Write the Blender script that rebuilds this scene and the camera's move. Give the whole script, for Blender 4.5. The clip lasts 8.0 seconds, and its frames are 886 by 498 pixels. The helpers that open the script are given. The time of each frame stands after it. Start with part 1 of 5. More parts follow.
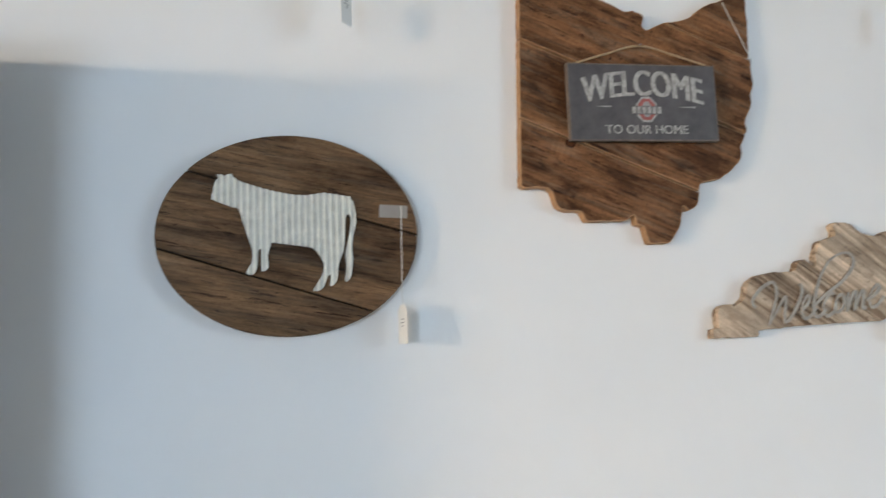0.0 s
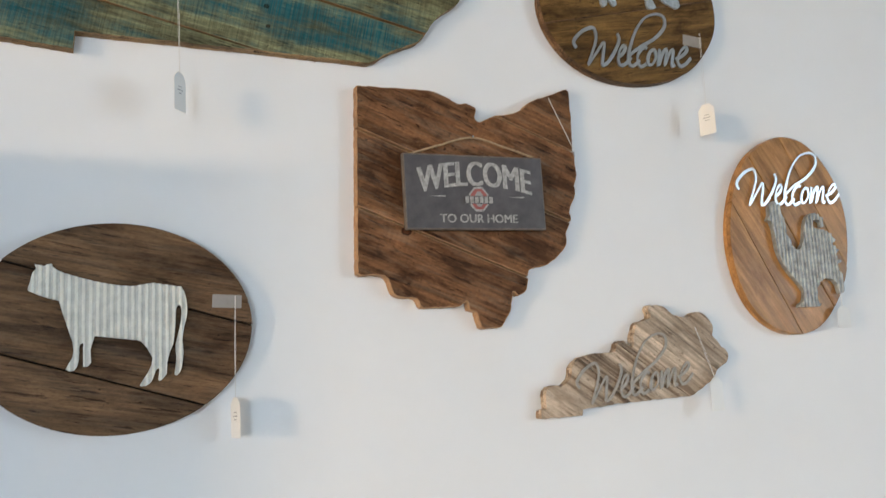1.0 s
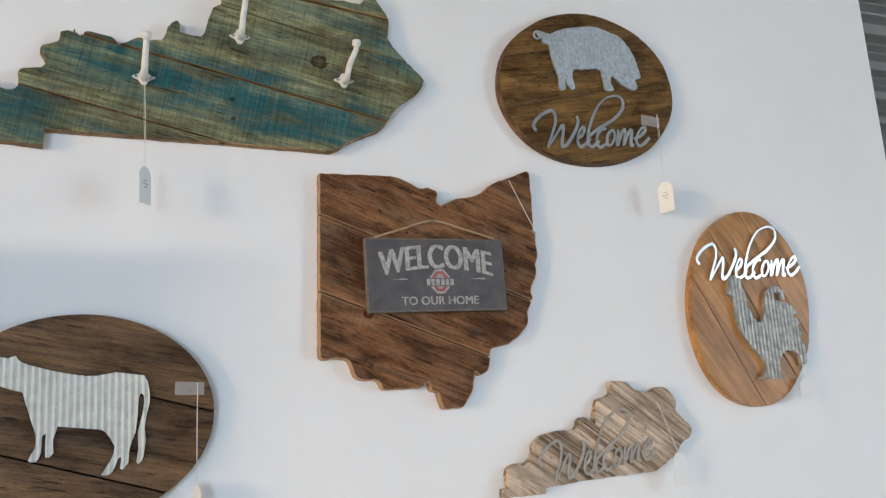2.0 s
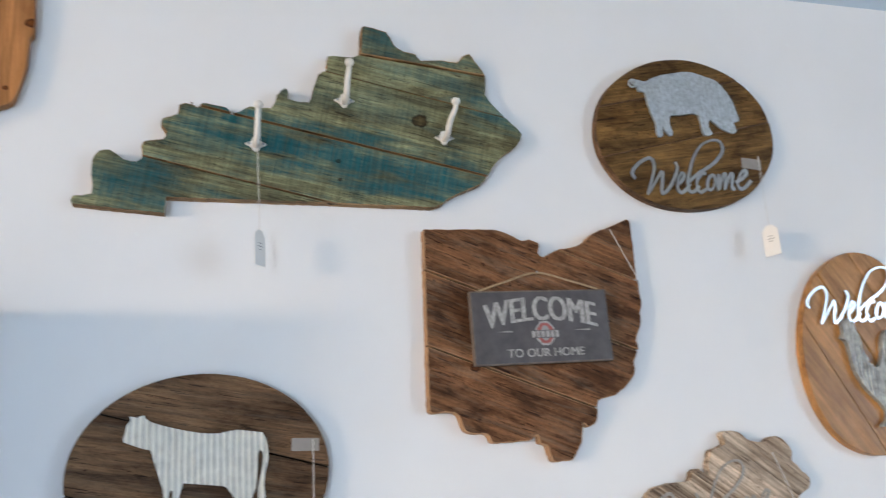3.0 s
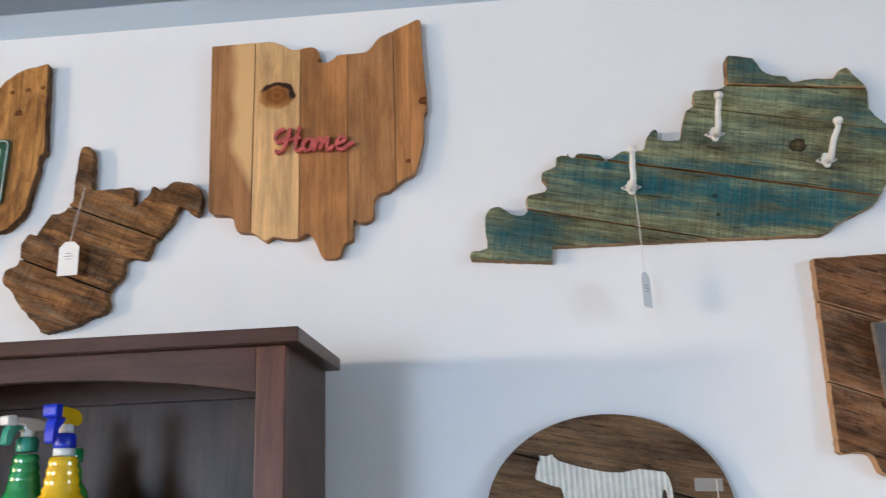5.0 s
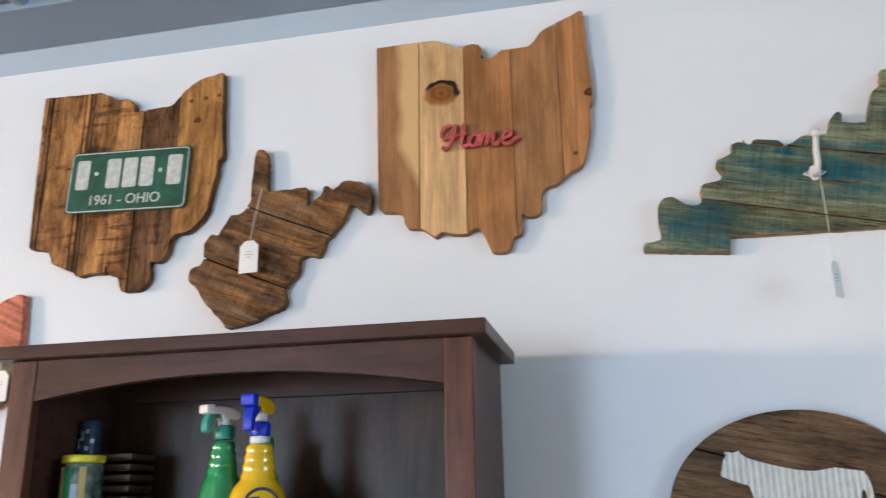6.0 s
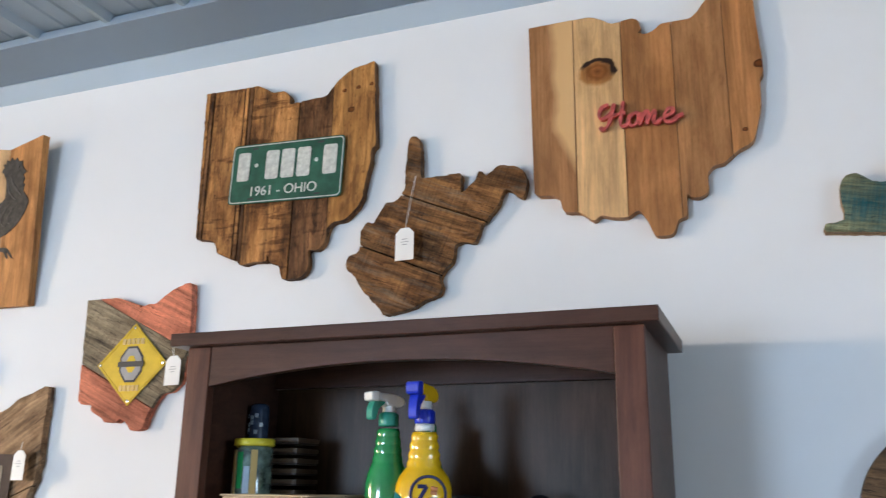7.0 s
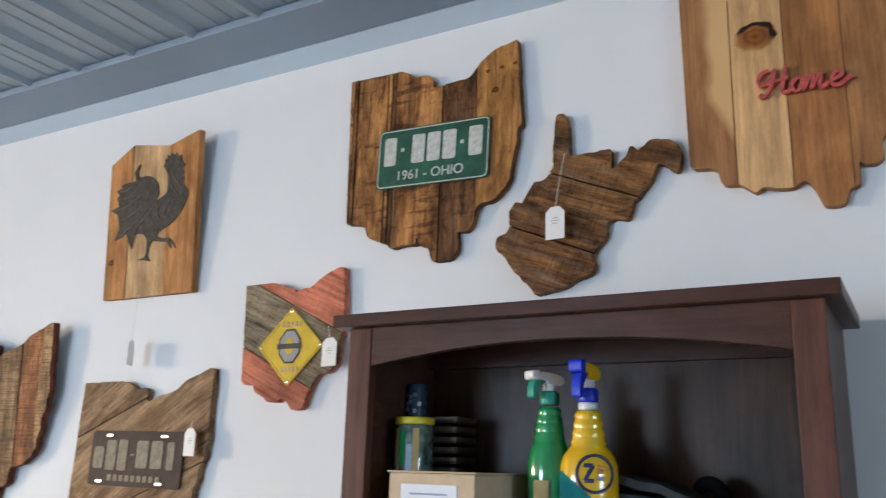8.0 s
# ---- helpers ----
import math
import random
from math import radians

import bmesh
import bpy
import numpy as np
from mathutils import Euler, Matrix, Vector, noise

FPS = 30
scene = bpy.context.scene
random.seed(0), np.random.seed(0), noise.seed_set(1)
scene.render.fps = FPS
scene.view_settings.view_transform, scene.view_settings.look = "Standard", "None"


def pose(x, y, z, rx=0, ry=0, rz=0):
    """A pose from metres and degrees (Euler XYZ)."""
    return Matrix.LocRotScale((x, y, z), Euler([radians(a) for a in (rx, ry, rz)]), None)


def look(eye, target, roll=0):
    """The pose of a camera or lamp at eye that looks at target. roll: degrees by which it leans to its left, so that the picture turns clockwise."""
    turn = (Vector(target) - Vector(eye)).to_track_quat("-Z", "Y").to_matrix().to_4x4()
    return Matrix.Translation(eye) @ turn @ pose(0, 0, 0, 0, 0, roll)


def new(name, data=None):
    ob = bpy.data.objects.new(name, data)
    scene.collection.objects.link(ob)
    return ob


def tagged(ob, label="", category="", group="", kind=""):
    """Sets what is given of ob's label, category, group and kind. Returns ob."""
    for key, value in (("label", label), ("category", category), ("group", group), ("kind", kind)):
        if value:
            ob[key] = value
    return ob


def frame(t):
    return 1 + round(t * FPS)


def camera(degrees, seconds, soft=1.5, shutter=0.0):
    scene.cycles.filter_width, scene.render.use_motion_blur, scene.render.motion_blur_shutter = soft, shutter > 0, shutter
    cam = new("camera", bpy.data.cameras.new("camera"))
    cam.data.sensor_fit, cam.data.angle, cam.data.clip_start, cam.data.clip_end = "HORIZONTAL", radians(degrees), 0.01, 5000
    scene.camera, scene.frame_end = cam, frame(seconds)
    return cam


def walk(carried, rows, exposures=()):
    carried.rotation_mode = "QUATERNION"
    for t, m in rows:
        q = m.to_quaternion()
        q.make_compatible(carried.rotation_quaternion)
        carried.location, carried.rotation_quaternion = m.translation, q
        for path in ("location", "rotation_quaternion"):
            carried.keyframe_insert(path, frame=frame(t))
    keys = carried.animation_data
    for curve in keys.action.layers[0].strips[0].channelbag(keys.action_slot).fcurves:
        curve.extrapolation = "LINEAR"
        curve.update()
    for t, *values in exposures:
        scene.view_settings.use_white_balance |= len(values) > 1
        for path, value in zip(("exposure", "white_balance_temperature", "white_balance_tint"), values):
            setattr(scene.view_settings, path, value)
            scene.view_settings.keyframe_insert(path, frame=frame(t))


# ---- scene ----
cam = camera(55.2, 8.0, soft=1.2, shutter=0.35)
PATH = [
    (0, (-0.069, -0.273, 1.633), (0.325, 1.676, 1.851), -1.9),
    (0.5, (-0.028, -0.307, 1.685), (0.536, 1.598, 1.915), -2.2),
    (1, (-0.066, -0.302, 1.726), (0.687, 1.529, 2.011), -3.0),
    (1.2, (-0.025, -0.316, 1.724), (0.734, 1.503, 2.065), -3.2),
    (2.3, (-0.014, -0.385, 1.801), (0.734, 1.425, 2.21), -3.9),
    (2.5, (-0.017, -0.384, 1.803), (0.703, 1.432, 2.234), -4.1),
    (3, (-0.064, -0.387, 1.809), (0.51, 1.463, 2.306), -4.0),
    (3.5, (-0.106, -0.4, 1.822), (0.257, 1.493, 2.353), -3.3),
    (4, (-0.15, -0.416, 1.847), (0.022, 1.502, 2.388), -3.0),
    (4.5, (-0.18, -0.425, 1.857), (-0.182, 1.499, 2.405), -2.8),
    (5, (-0.206, -0.429, 1.859), (-0.345, 1.485, 2.425), -2.3),
    (5.2, (-0.22, -0.423, 1.849), (-0.408, 1.481, 2.432), -2.1),
    (6.3, (-0.338, -0.439, 1.843), (-0.845, 1.409, 2.415), -0.2),
    (6.5, (-0.344, -0.426, 1.852), (-0.92, 1.405, 2.416), 0.3),
    (7, (-0.377, -0.42, 1.855), (-1.081, 1.37, 2.402), 0.9),
    (7.5, (-0.404, -0.422, 1.851), (-1.235, 1.318, 2.381), 1.3),
    (8, (-0.438, -0.44, 1.845), (-1.402, 1.238, 2.351), 1.7),
]
walk(cam, [(t, look(eye, target, roll)) for t, eye, target, roll in PATH],
     [(0.0, -0.26, 7300, 14), (0.5, -0.18, 7400, 15), (1.2, -0.2, 7500, 15), (2.5, -0.14, 7000, 16), (4.5, -0.11, 6850, 17),
      (6.5, -0.12, 6800, 16), (7.0, -0.2, 6700, 15), (8.0, -0.5, 6550, 14)])

# ---- light ----
WALL = 1.2225          # face of the sign wall
world = bpy.data.worlds.new("sky")
scene.world = world
world.use_nodes = True
sky = world.node_tree.nodes.new("ShaderNodeTexSky")
sky.sky_type, sky.sun_disc = "NISHITA", False
sky.sun_elevation, sky.sun_rotation = radians(35), radians(200)
world.node_tree.links.new(sky.outputs[0], world.node_tree.nodes["Background"].inputs[0])
world.node_tree.nodes["Background"].inputs[1].default_value = 0.1


def window_light(name, m, wide, high, watts, colour, spread=180):
    """The sky's light in a window's opening, falling inwards and down between the reveals."""
    data = bpy.data.lights.new(name, "AREA")
    data.shape, data.size, data.size_y, data.energy, data.color = "RECTANGLE", wide, high, watts, colour
    data.spread = radians(spread)
    ob = new(name, data)
    ob.matrix_world = m
    return ob


LEFT, RIGHT, REAR = -11.0, 5.4, -6.2
window_light("daylight_left", look((LEFT + 0.03, -4.0, 2.35), (LEFT + 6.0, -4.0, -3.15)), 1.8, 1.0, 1160, (1.0, 0.79, 0.53), 120)
window_light("daylight_right", look((RIGHT - 0.03, -2.5, 2.1), (-0.9, -1.6, -1.5)), 1.5, 1.5, 140, (0.52, 0.76, 1.0))
window_light("daylight_rear", look((-3.75, REAR + 0.03, 1.6), (-2.9, 0, -4.2)), 1.5, 2.1, 350, (0.5, 0.73, 1.0), 150)

# ---- materials ----


def nodes_of(name):
    mat = bpy.data.materials.new(name)
    mat.use_nodes = True
    nt = mat.node_tree
    return mat, nt, nt.nodes["Principled BSDF"]


def add(nt, kind, **sets):
    n = nt.nodes.new("ShaderNode" + kind)
    for key, value in sets.items():
        n.inputs[key.replace("_", " ")].default_value = value
    return n


def ramp(nt, source, stops):
    n = nt.nodes.new("ShaderNodeValToRGB")
    while len(n.color_ramp.elements) < len(stops):
        n.color_ramp.elements.new(0.5)
    for e, (at, c) in zip(n.color_ramp.elements, stops):
        e.position, e.color = at, (*c, 1) if len(c) == 3 else c
    nt.links.new(source, n.inputs[0])
    return n.outputs[0]


def grey(v):
    return (v, v, v)


def warm(v):
    """A darkening that keeps wood warm."""
    return (v ** 0.85, v, v ** 1.12) if v < 1 else (v, v, v)


def mix(nt, how, fac, a, b):
    n = nt.nodes.new("ShaderNodeMix")
    n.data_type, n.blend_type = "RGBA", how
    for socket, value in ((n.inputs[0], fac), (n.inputs[6], a), (n.inputs[7], b)):
        if isinstance(value, bpy.types.NodeSocket):
            nt.links.new(value, socket)
        else:
            socket.default_value = value if isinstance(value, float) else (*value, 1)
    return n.outputs[2]


def mapped(nt, angle, scale, shift):
    """Object coordinates turned in the board's plane so that x runs along the grain, moved a little from piece to piece."""
    tc = nt.nodes.new("ShaderNodeTexCoord")
    turn = nt.nodes.new("ShaderNodeMapping")
    turn.inputs["Rotation"].default_value = (0, radians(-angle), 0)
    nt.links.new(tc.outputs["Object"], turn.inputs[0])
    out = turn.outputs[0]
    if shift:
        info = nt.nodes.new("ShaderNodeObjectInfo")
        mul = nt.nodes.new("ShaderNodeVectorMath")
        mul.operation = "SCALE"
        mul.inputs[0].default_value = (3.1, 7.7, 5.3)
        nt.links.new(info.outputs["Random"], mul.inputs[3])
        plus = nt.nodes.new("ShaderNodeVectorMath")
        nt.links.new(out, plus.inputs[0])
        nt.links.new(mul.outputs[0], plus.inputs[1])
        out = plus.outputs[0]
    size = nt.nodes.new("ShaderNodeMapping")
    size.inputs["Scale"].default_value = scale
    nt.links.new(out, size.inputs[0])
    return size.outputs[0]


def noise_on(nt, vec, scale, detail=5.0, rough=0.6, distort=0.0):
    n = add(nt, "TexNoise", Scale=scale, Detail=detail, Roughness=rough, Distortion=distort)
    nt.links.new(vec, n.inputs["Vector"])
    return n.outputs["Fac"]


def wood(name, tone, angle=0.0, rough=0.62, grain=1.0, saw=0.0, stain=None, knots=(), char=0.0,
         bump=0.35, vary=0.25, sap=None, blobs=(), bands=0.0,
         ticks=0.0, weather=0.0, cracks=None):
    """Sawn board: stretched grain, long rings, blotches, optional saw marks across, stain, charring and knots."""
    mat, nt, bsdf = nodes_of(name)
    dark, mid, light = (tuple(min(1.0, c * k) for c in tone) for k in (1 - 0.55 * min(1, grain), 1.0, 1 + 0.55 * min(1, grain)))
    g1 = noise_on(nt, mapped(nt, angle, (2.2, 30, 62), True), 2.6, 7, 0.65, 0.5)
    g2 = noise_on(nt, mapped(nt, angle, (1.3, 6, 12), True), 1.6, 4, 0.55, 1.5)
    fine = noise_on(nt, mapped(nt, angle, (14, 120, 320), True), 2.0, 3, 0.6)
    col = ramp(nt, g1, ((0.36, dark), (0.5, mid), (0.64, light)))
    broad = ramp(nt, g2, ((0.36, tuple(c * 0.7 for c in dark)), (0.5, mid), (0.66, tuple(min(1, c * 1.1) for c in light))))
    col = mix(nt, "MIX", 0.5, col, broad)
    rings = add(nt, "TexWave", Scale=1.0, Distortion=6.0, Detail=3.0)
    rings.inputs["Detail Scale"].default_value = 1.2
    rings.bands_direction = "Z"
    nt.links.new(mapped(nt, angle, (0.8, 10, 16), True), rings.inputs["Vector"])
    col = mix(nt, "MULTIPLY", 0.14 * grain, col, ramp(nt, rings.outputs["Fac"], ((0.2, warm(0.55)), (0.7, warm(1.0)))))
    col = mix(nt, "MULTIPLY", 0.3 * grain, col, ramp(nt, fine, ((0.35, warm(0.55)), (0.6, warm(1.0)))))
    pores = noise_on(nt, mapped(nt, angle, (5, 60, 150), True), 2.2, 4, 0.7, 0.3)
    col = mix(nt, "MULTIPLY", 0.4 * grain, col, ramp(nt, pores, ((0.34, warm(0.22)), (0.46, warm(0.95)), (0.62, warm(1.0)))))
    streak = noise_on(nt, mapped(nt, angle, (4.0, 20, 30), True), 2.0, 6, 0.7, 0.6)
    col = mix(nt, "MULTIPLY", 0.5 * grain, col, ramp(nt, streak, ((0.34, warm(0.5)), (0.5, warm(0.95)), (0.68, warm(1.15)))))
    blotch = noise_on(nt, mapped(nt, angle, (3.5, 6, 9), True), 1.7, 5, 0.62, 0.4)
    col = mix(nt, "MULTIPLY", 0.85 * min(1.0, grain), col, ramp(nt, blotch, ((0.38, warm(0.4)), (0.51, warm(1.0)), (0.64, warm(1.28)))))
    speck = noise_on(nt, mapped(nt, angle, (60, 90, 140), False), 2.0, 3, 0.7)
    col = mix(nt, "MULTIPLY", 0.35 * grain, col, ramp(nt, speck, ((0.34, warm(0.45)), (0.5, warm(1.0)), (0.68, warm(1.12)))))
    height = mix(nt, "MULTIPLY", 1.0, streak, mix(nt, "MULTIPLY", 0.7, pores, speck))
    crack = ramp(nt, noise_on(nt, mapped(nt, angle, (7, 80, 110), True), 2.4, 3, 0.55, 0.8), ((0.35, warm(0.12)), (0.395, warm(1.0))))
    col = mix(nt, "MULTIPLY", 0.75 * grain if cracks is None else cracks, col, crack)
    pits = ramp(nt, noise_on(nt, mapped(nt, angle, (38, 60, 60), True), 2.0, 2, 0.5), ((0.27, warm(0.15)), (0.31, warm(1.0))))
    col = mix(nt, "MULTIPLY", 0.7 * grain if cracks is None else cracks, col, pits)
    height = mix(nt, "MULTIPLY", 0.8, height, crack)
    if weather:
        # silvered patches where the old surface is left
        w = noise_on(nt, mapped(nt, angle, (5, 22, 34), True), 1.5, 6, 0.68, 0.5)
        col = mix(nt, "MIX", ramp(nt, w, ((0.5, grey(0.0)), (0.66, grey(weather)))), col, (0.2, 0.158, 0.118))
    if ticks:
        # short dark burns across the grain
        w = noise_on(nt, mapped(nt, angle, (52, 6, 9), True), 1.0, 4, 0.6, 0.3)
        col = mix(nt, "MULTIPLY", ticks, col, ramp(nt, w, ((0.36, warm(0.2)), (0.45, warm(1.0)))))
    if bands:
        w = noise_on(nt, mapped(nt, angle, (1.0, 12, 34), True), 2.0, 2, 0.5, 0.4)
        col = mix(nt, "MULTIPLY", bands, col, ramp(nt, w, ((0.36, warm(0.3)), (0.46, warm(0.9)), (0.6, warm(1.1)))))
    if sap:
        x0, x1, pale = sap
        tc = nt.nodes.new("ShaderNodeTexCoord")
        sep = nt.nodes.new("ShaderNodeSeparateXYZ")
        nt.links.new(tc.outputs["Object"], sep.inputs[0])
        wav = nt.nodes.new("ShaderNodeMath")
        wav.operation = "MULTIPLY_ADD"
        wav.inputs[1].default_value = 0.05
        nt.links.new(noise_on(nt, mapped(nt, angle, (5, 5, 5), False), 1.0, 3, 0.6), wav.inputs[0])
        low = nt.nodes.new("ShaderNodeMath")
        low.operation = "SUBTRACT"
        low.use_clamp = True
        low.inputs[0].default_value = 0.25
        nt.links.new(sep.outputs[2], low.inputs[1])
        swept = nt.nodes.new("ShaderNodeMath")
        swept.operation = "MULTIPLY_ADD"
        swept.inputs[1].default_value = -0.42
        nt.links.new(low.outputs[0], swept.inputs[0])
        nt.links.new(sep.outputs[0], swept.inputs[2])
        nt.links.new(swept.outputs[0], wav.inputs[2])
        col = mix(nt, "MIX", ramp(nt, wav.outputs[0], ((x0 + 0.025, grey(0.0)), (x1 + 0.025, grey(0.9)))), col, pale)
    if stain:
        # each stain is a long soft-edged patch with a ragged outline, thinned where the saw marks catch
        rag = noise_on(nt, mapped(nt, angle, (3, 6, 16), False), 2.2, 5, 0.65, 0.4)
        scratch = noise_on(nt, mapped(nt, angle, (230, 4, 10), False), 1.0, 2, 0.5)
        sum_of = None
        for x, z, rx, rz, strength in blobs:
            tc = nt.nodes.new("ShaderNodeTexCoord")
            mv = nt.nodes.new("ShaderNodeVectorMath")
            mv.inputs[1].default_value = (-x, 0, -z)
            nt.links.new(tc.outputs["Object"], mv.inputs[0])
            mp = nt.nodes.new("ShaderNodeMapping")
            mp.inputs["Rotation"].default_value = (0, radians(-angle), 0)
            nt.links.new(mv.outputs[0], mp.inputs[0])
            sc = nt.nodes.new("ShaderNodeVectorMath")
            sc.operation = "MULTIPLY"
            sc.inputs[1].default_value = (0.74 / rx, 0, 0.74 / rz)
            nt.links.new(mp.outputs[0], sc.inputs[0])
            ln = nt.nodes.new("ShaderNodeVectorMath")
            ln.operation = "LENGTH"
            nt.links.new(sc.outputs[0], ln.inputs[0])
            ra = nt.nodes.new("ShaderNodeMath")
            ra.operation = "MULTIPLY_ADD"
            ra.inputs[1].default_value = 1.9
            nt.links.new(rag, ra.inputs[0])
            half = nt.nodes.new("ShaderNodeMath")
            half.operation = "MULTIPLY_ADD"
            half.inputs[1].default_value, half.inputs[2].default_value = 0.5, -0.7
            nt.links.new(ln.outputs["Value"], half.inputs[0])
            nt.links.new(half.outputs[0], ra.inputs[2])
            m = ramp(nt, ra.outputs[0], ((0.35, grey(strength)), (0.75, grey(0.0))))
            sum_of = m if sum_of is None else mix(nt, "LIGHTEN", 1.0, sum_of, m)
        m = mix(nt, "MULTIPLY", 0.55, sum_of, ramp(nt, scratch, ((0.35, grey(0.35)), (0.6, grey(1.0)))))
        col = mix(nt, "MIX", m, col, stain)
    if saw:
        s = noise_on(nt, mapped(nt, angle, (300, 6, 10), True), 1.0, 3, 0.6)
        col = mix(nt, "MULTIPLY", saw, col, ramp(nt, s, ((0.32, grey(0.35)), (0.58, grey(1.08)))))
    if char:
        c = noise_on(nt, mapped(nt, angle, (6.5, 10, 17), True), 1.7, 7, 0.68, 0.5)
        col = mix(nt, "MULTIPLY", char, col, ramp(nt, c, ((0.36, warm(0.16)), (0.47, warm(0.72)), (0.56, warm(1.0)))))
    for x, z, r in knots:
        tc = nt.nodes.new("ShaderNodeTexCoord")
        mp = nt.nodes.new("ShaderNodeMapping")
        mp.inputs["Location"].default_value = (-x / r, 0, -z / (r * 0.8))
        mp.inputs["Scale"].default_value = (1 / r, 0, 1 / (r * 0.8))
        nt.links.new(tc.outputs["Object"], mp.inputs[0])
        wob = nt.nodes.new("ShaderNodeVectorMath")
        wob.operation = "LENGTH"
        nt.links.new(mp.outputs[0], wob.inputs[0])
        k = noise_on(nt, mp.outputs[0], 2.2, 3, 0.6)
        plus = nt.nodes.new("ShaderNodeMath")
        plus.operation = "MULTIPLY_ADD"
        plus.inputs[1].default_value, plus.inputs[2].default_value = (0.9, -0.42) if r < 0.03 else (0.4, -0.19)
        nt.links.new(k, plus.inputs[0])
        both = nt.nodes.new("ShaderNodeMath")
        nt.links.new(wob.outputs["Value"], both.inputs[0])
        nt.links.new(plus.outputs[0], both.inputs[1])
        if r > 0.03:
            sx = nt.nodes.new("ShaderNodeSeparateXYZ")
            nt.links.new(mp.outputs[0], sx.inputs[0])
            tip = nt.nodes.new("ShaderNodeMath")
            tip.operation = "MULTIPLY_ADD"
            tip.inputs[1].default_value, tip.inputs[2].default_value = 0.5, 0.5
            lean = nt.nodes.new("ShaderNodeMath")
            lean.operation = "MULTIPLY_ADD"
            lean.inputs[1].default_value = 0.45
            nt.links.new(sx.outputs[0], lean.inputs[0])
            nt.links.new(sx.outputs[2], lean.inputs[2])
            nt.links.new(lean.outputs[0], tip.inputs[0])
            rim = ramp(nt, both.outputs[0], ((0.62, grey(0.0)), (0.74, grey(1.0)), (0.92, grey(1.0)), (1.04, grey(0.0))))
            rim = mix(nt, "MULTIPLY", 1.0, rim, ramp(nt, tip.outputs[0], ((0.42, grey(0.0)), (0.6, grey(1.0)))))
            col = mix(nt, "MULTIPLY", 1.0, col, ramp(nt, both.outputs[0], ((0.0, (0.26, 0.15, 0.11)), (0.3, (0.5, 0.32, 0.23)), (0.45, (0.36, 0.22, 0.15)), (0.8, (0.68, 0.52, 0.4)), (1.15, grey(1.0)))))
            col = mix(nt, "MIX", rim, col, (0.02, 0.01, 0.007))
            continue
        col = mix(nt, "MULTIPLY", 1.0, col, ramp(nt, both.outputs[0], ((0.2, (0.5, 0.36, 0.28)), (0.55, (0.42, 0.3, 0.24)),
                                                                      (0.82, (0.1, 0.06, 0.045)), (1.15, grey(1.0)))))
    info = nt.nodes.new("ShaderNodeObjectInfo")
    col = mix(nt, "MULTIPLY", vary * 2, col, ramp(nt, info.outputs["Random"], ((0.0, grey(0.7)), (1.0, grey(1.1)))))
    rich = add(nt, "HueSaturation", Saturation=1.08, Value=1.32)
    nt.links.new(col, rich.inputs["Color"])
    nt.links.new(rich.outputs[0], bsdf.inputs["Base Color"])
    bsdf.inputs["Roughness"].default_value = rough
    bsdf.inputs["Specular IOR Level"].default_value = 0.25 if rough < 0.36 else 0.18
    b = add(nt, "Bump", Strength=bump, Distance=0.002)
    nt.links.new(height, b.inputs["Height"])
    nt.links.new(b.outputs[0], bsdf.inputs["Normal"])
    return mat


def plain(name, colour, rough=0.5, metal=0.0, vary=0.12, scale=30.0, bump=0.0, spec=0.5, coat=0.0):
    """Paint, plastic or metal with faint blotches."""
    mat, nt, bsdf = nodes_of(name)
    tc = nt.nodes.new("ShaderNodeTexCoord")
    n = noise_on(nt, tc.outputs["Object"], scale, 5, 0.6)
    lo, hi = tuple(c * (1 - vary) for c in colour), tuple(min(1, c * (1 + vary)) for c in colour)
    nt.links.new(ramp(nt, n, ((0.3, lo), (0.7, hi))), bsdf.inputs["Base Color"])
    bsdf.inputs["Roughness"].default_value, bsdf.inputs["Metallic"].default_value = rough, metal
    bsdf.inputs["Specular IOR Level"].default_value = spec
    bsdf.inputs["Coat Weight"].default_value = coat
    if bump:
        b = add(nt, "Bump", Strength=bump, Distance=0.001)
        nt.links.new(noise_on(nt, tc.outputs["Object"], scale * 6, 4, 0.6), b.inputs["Height"])
        nt.links.new(b.outputs[0], bsdf.inputs["Normal"])
    return mat


def clear(name, colour, rough=0.08, ior=1.45):
    mat, nt, bsdf = nodes_of(name)
    bsdf.inputs["Base Color"].default_value = (*colour, 1)
    bsdf.inputs["Transmission Weight"].default_value = 1.0
    bsdf.inputs["Roughness"].default_value, bsdf.inputs["IOR"].default_value = rough, ior
    return mat


M_WALL = plain("painted_wall", (0.782, 0.788, 0.786), 0.75, vary=0.02, scale=3, bump=0.12)
M_TRIM = plain("painted_trim", (0.52, 0.63, 0.72), 0.6, vary=0.02, scale=4)
M_BAND = plain("painted_band", (0.255, 0.33, 0.405), 0.6, vary=0.03, scale=4)
M_CEIL = plain("ribbed_ceiling_metal", (0.325, 0.4, 0.455), 0.42, vary=0.05, scale=5)
M_BAY = plain("grey_ribbed_metal", (0.3, 0.31, 0.3), 0.5, vary=0.06, scale=5)
M_FLOOR = plain("concrete_floor", (0.27, 0.27, 0.27), 0.6, vary=0.2, scale=2)
M_BROWN = wood("weathered_brown_boards", (0.165, 0.084, 0.044), angle=22, grain=1.25, vary=0.4, char=0.75, saw=0.2, bump=0.6, weather=0.35, knots=((0.1, 0.19, 0.012),))
# near-black that stands in for the shade in the gaps between boards
M_SEAM_SHADE = plain("seam_shade", (0.02, 0.014, 0.01), 0.9, spec=0.1)
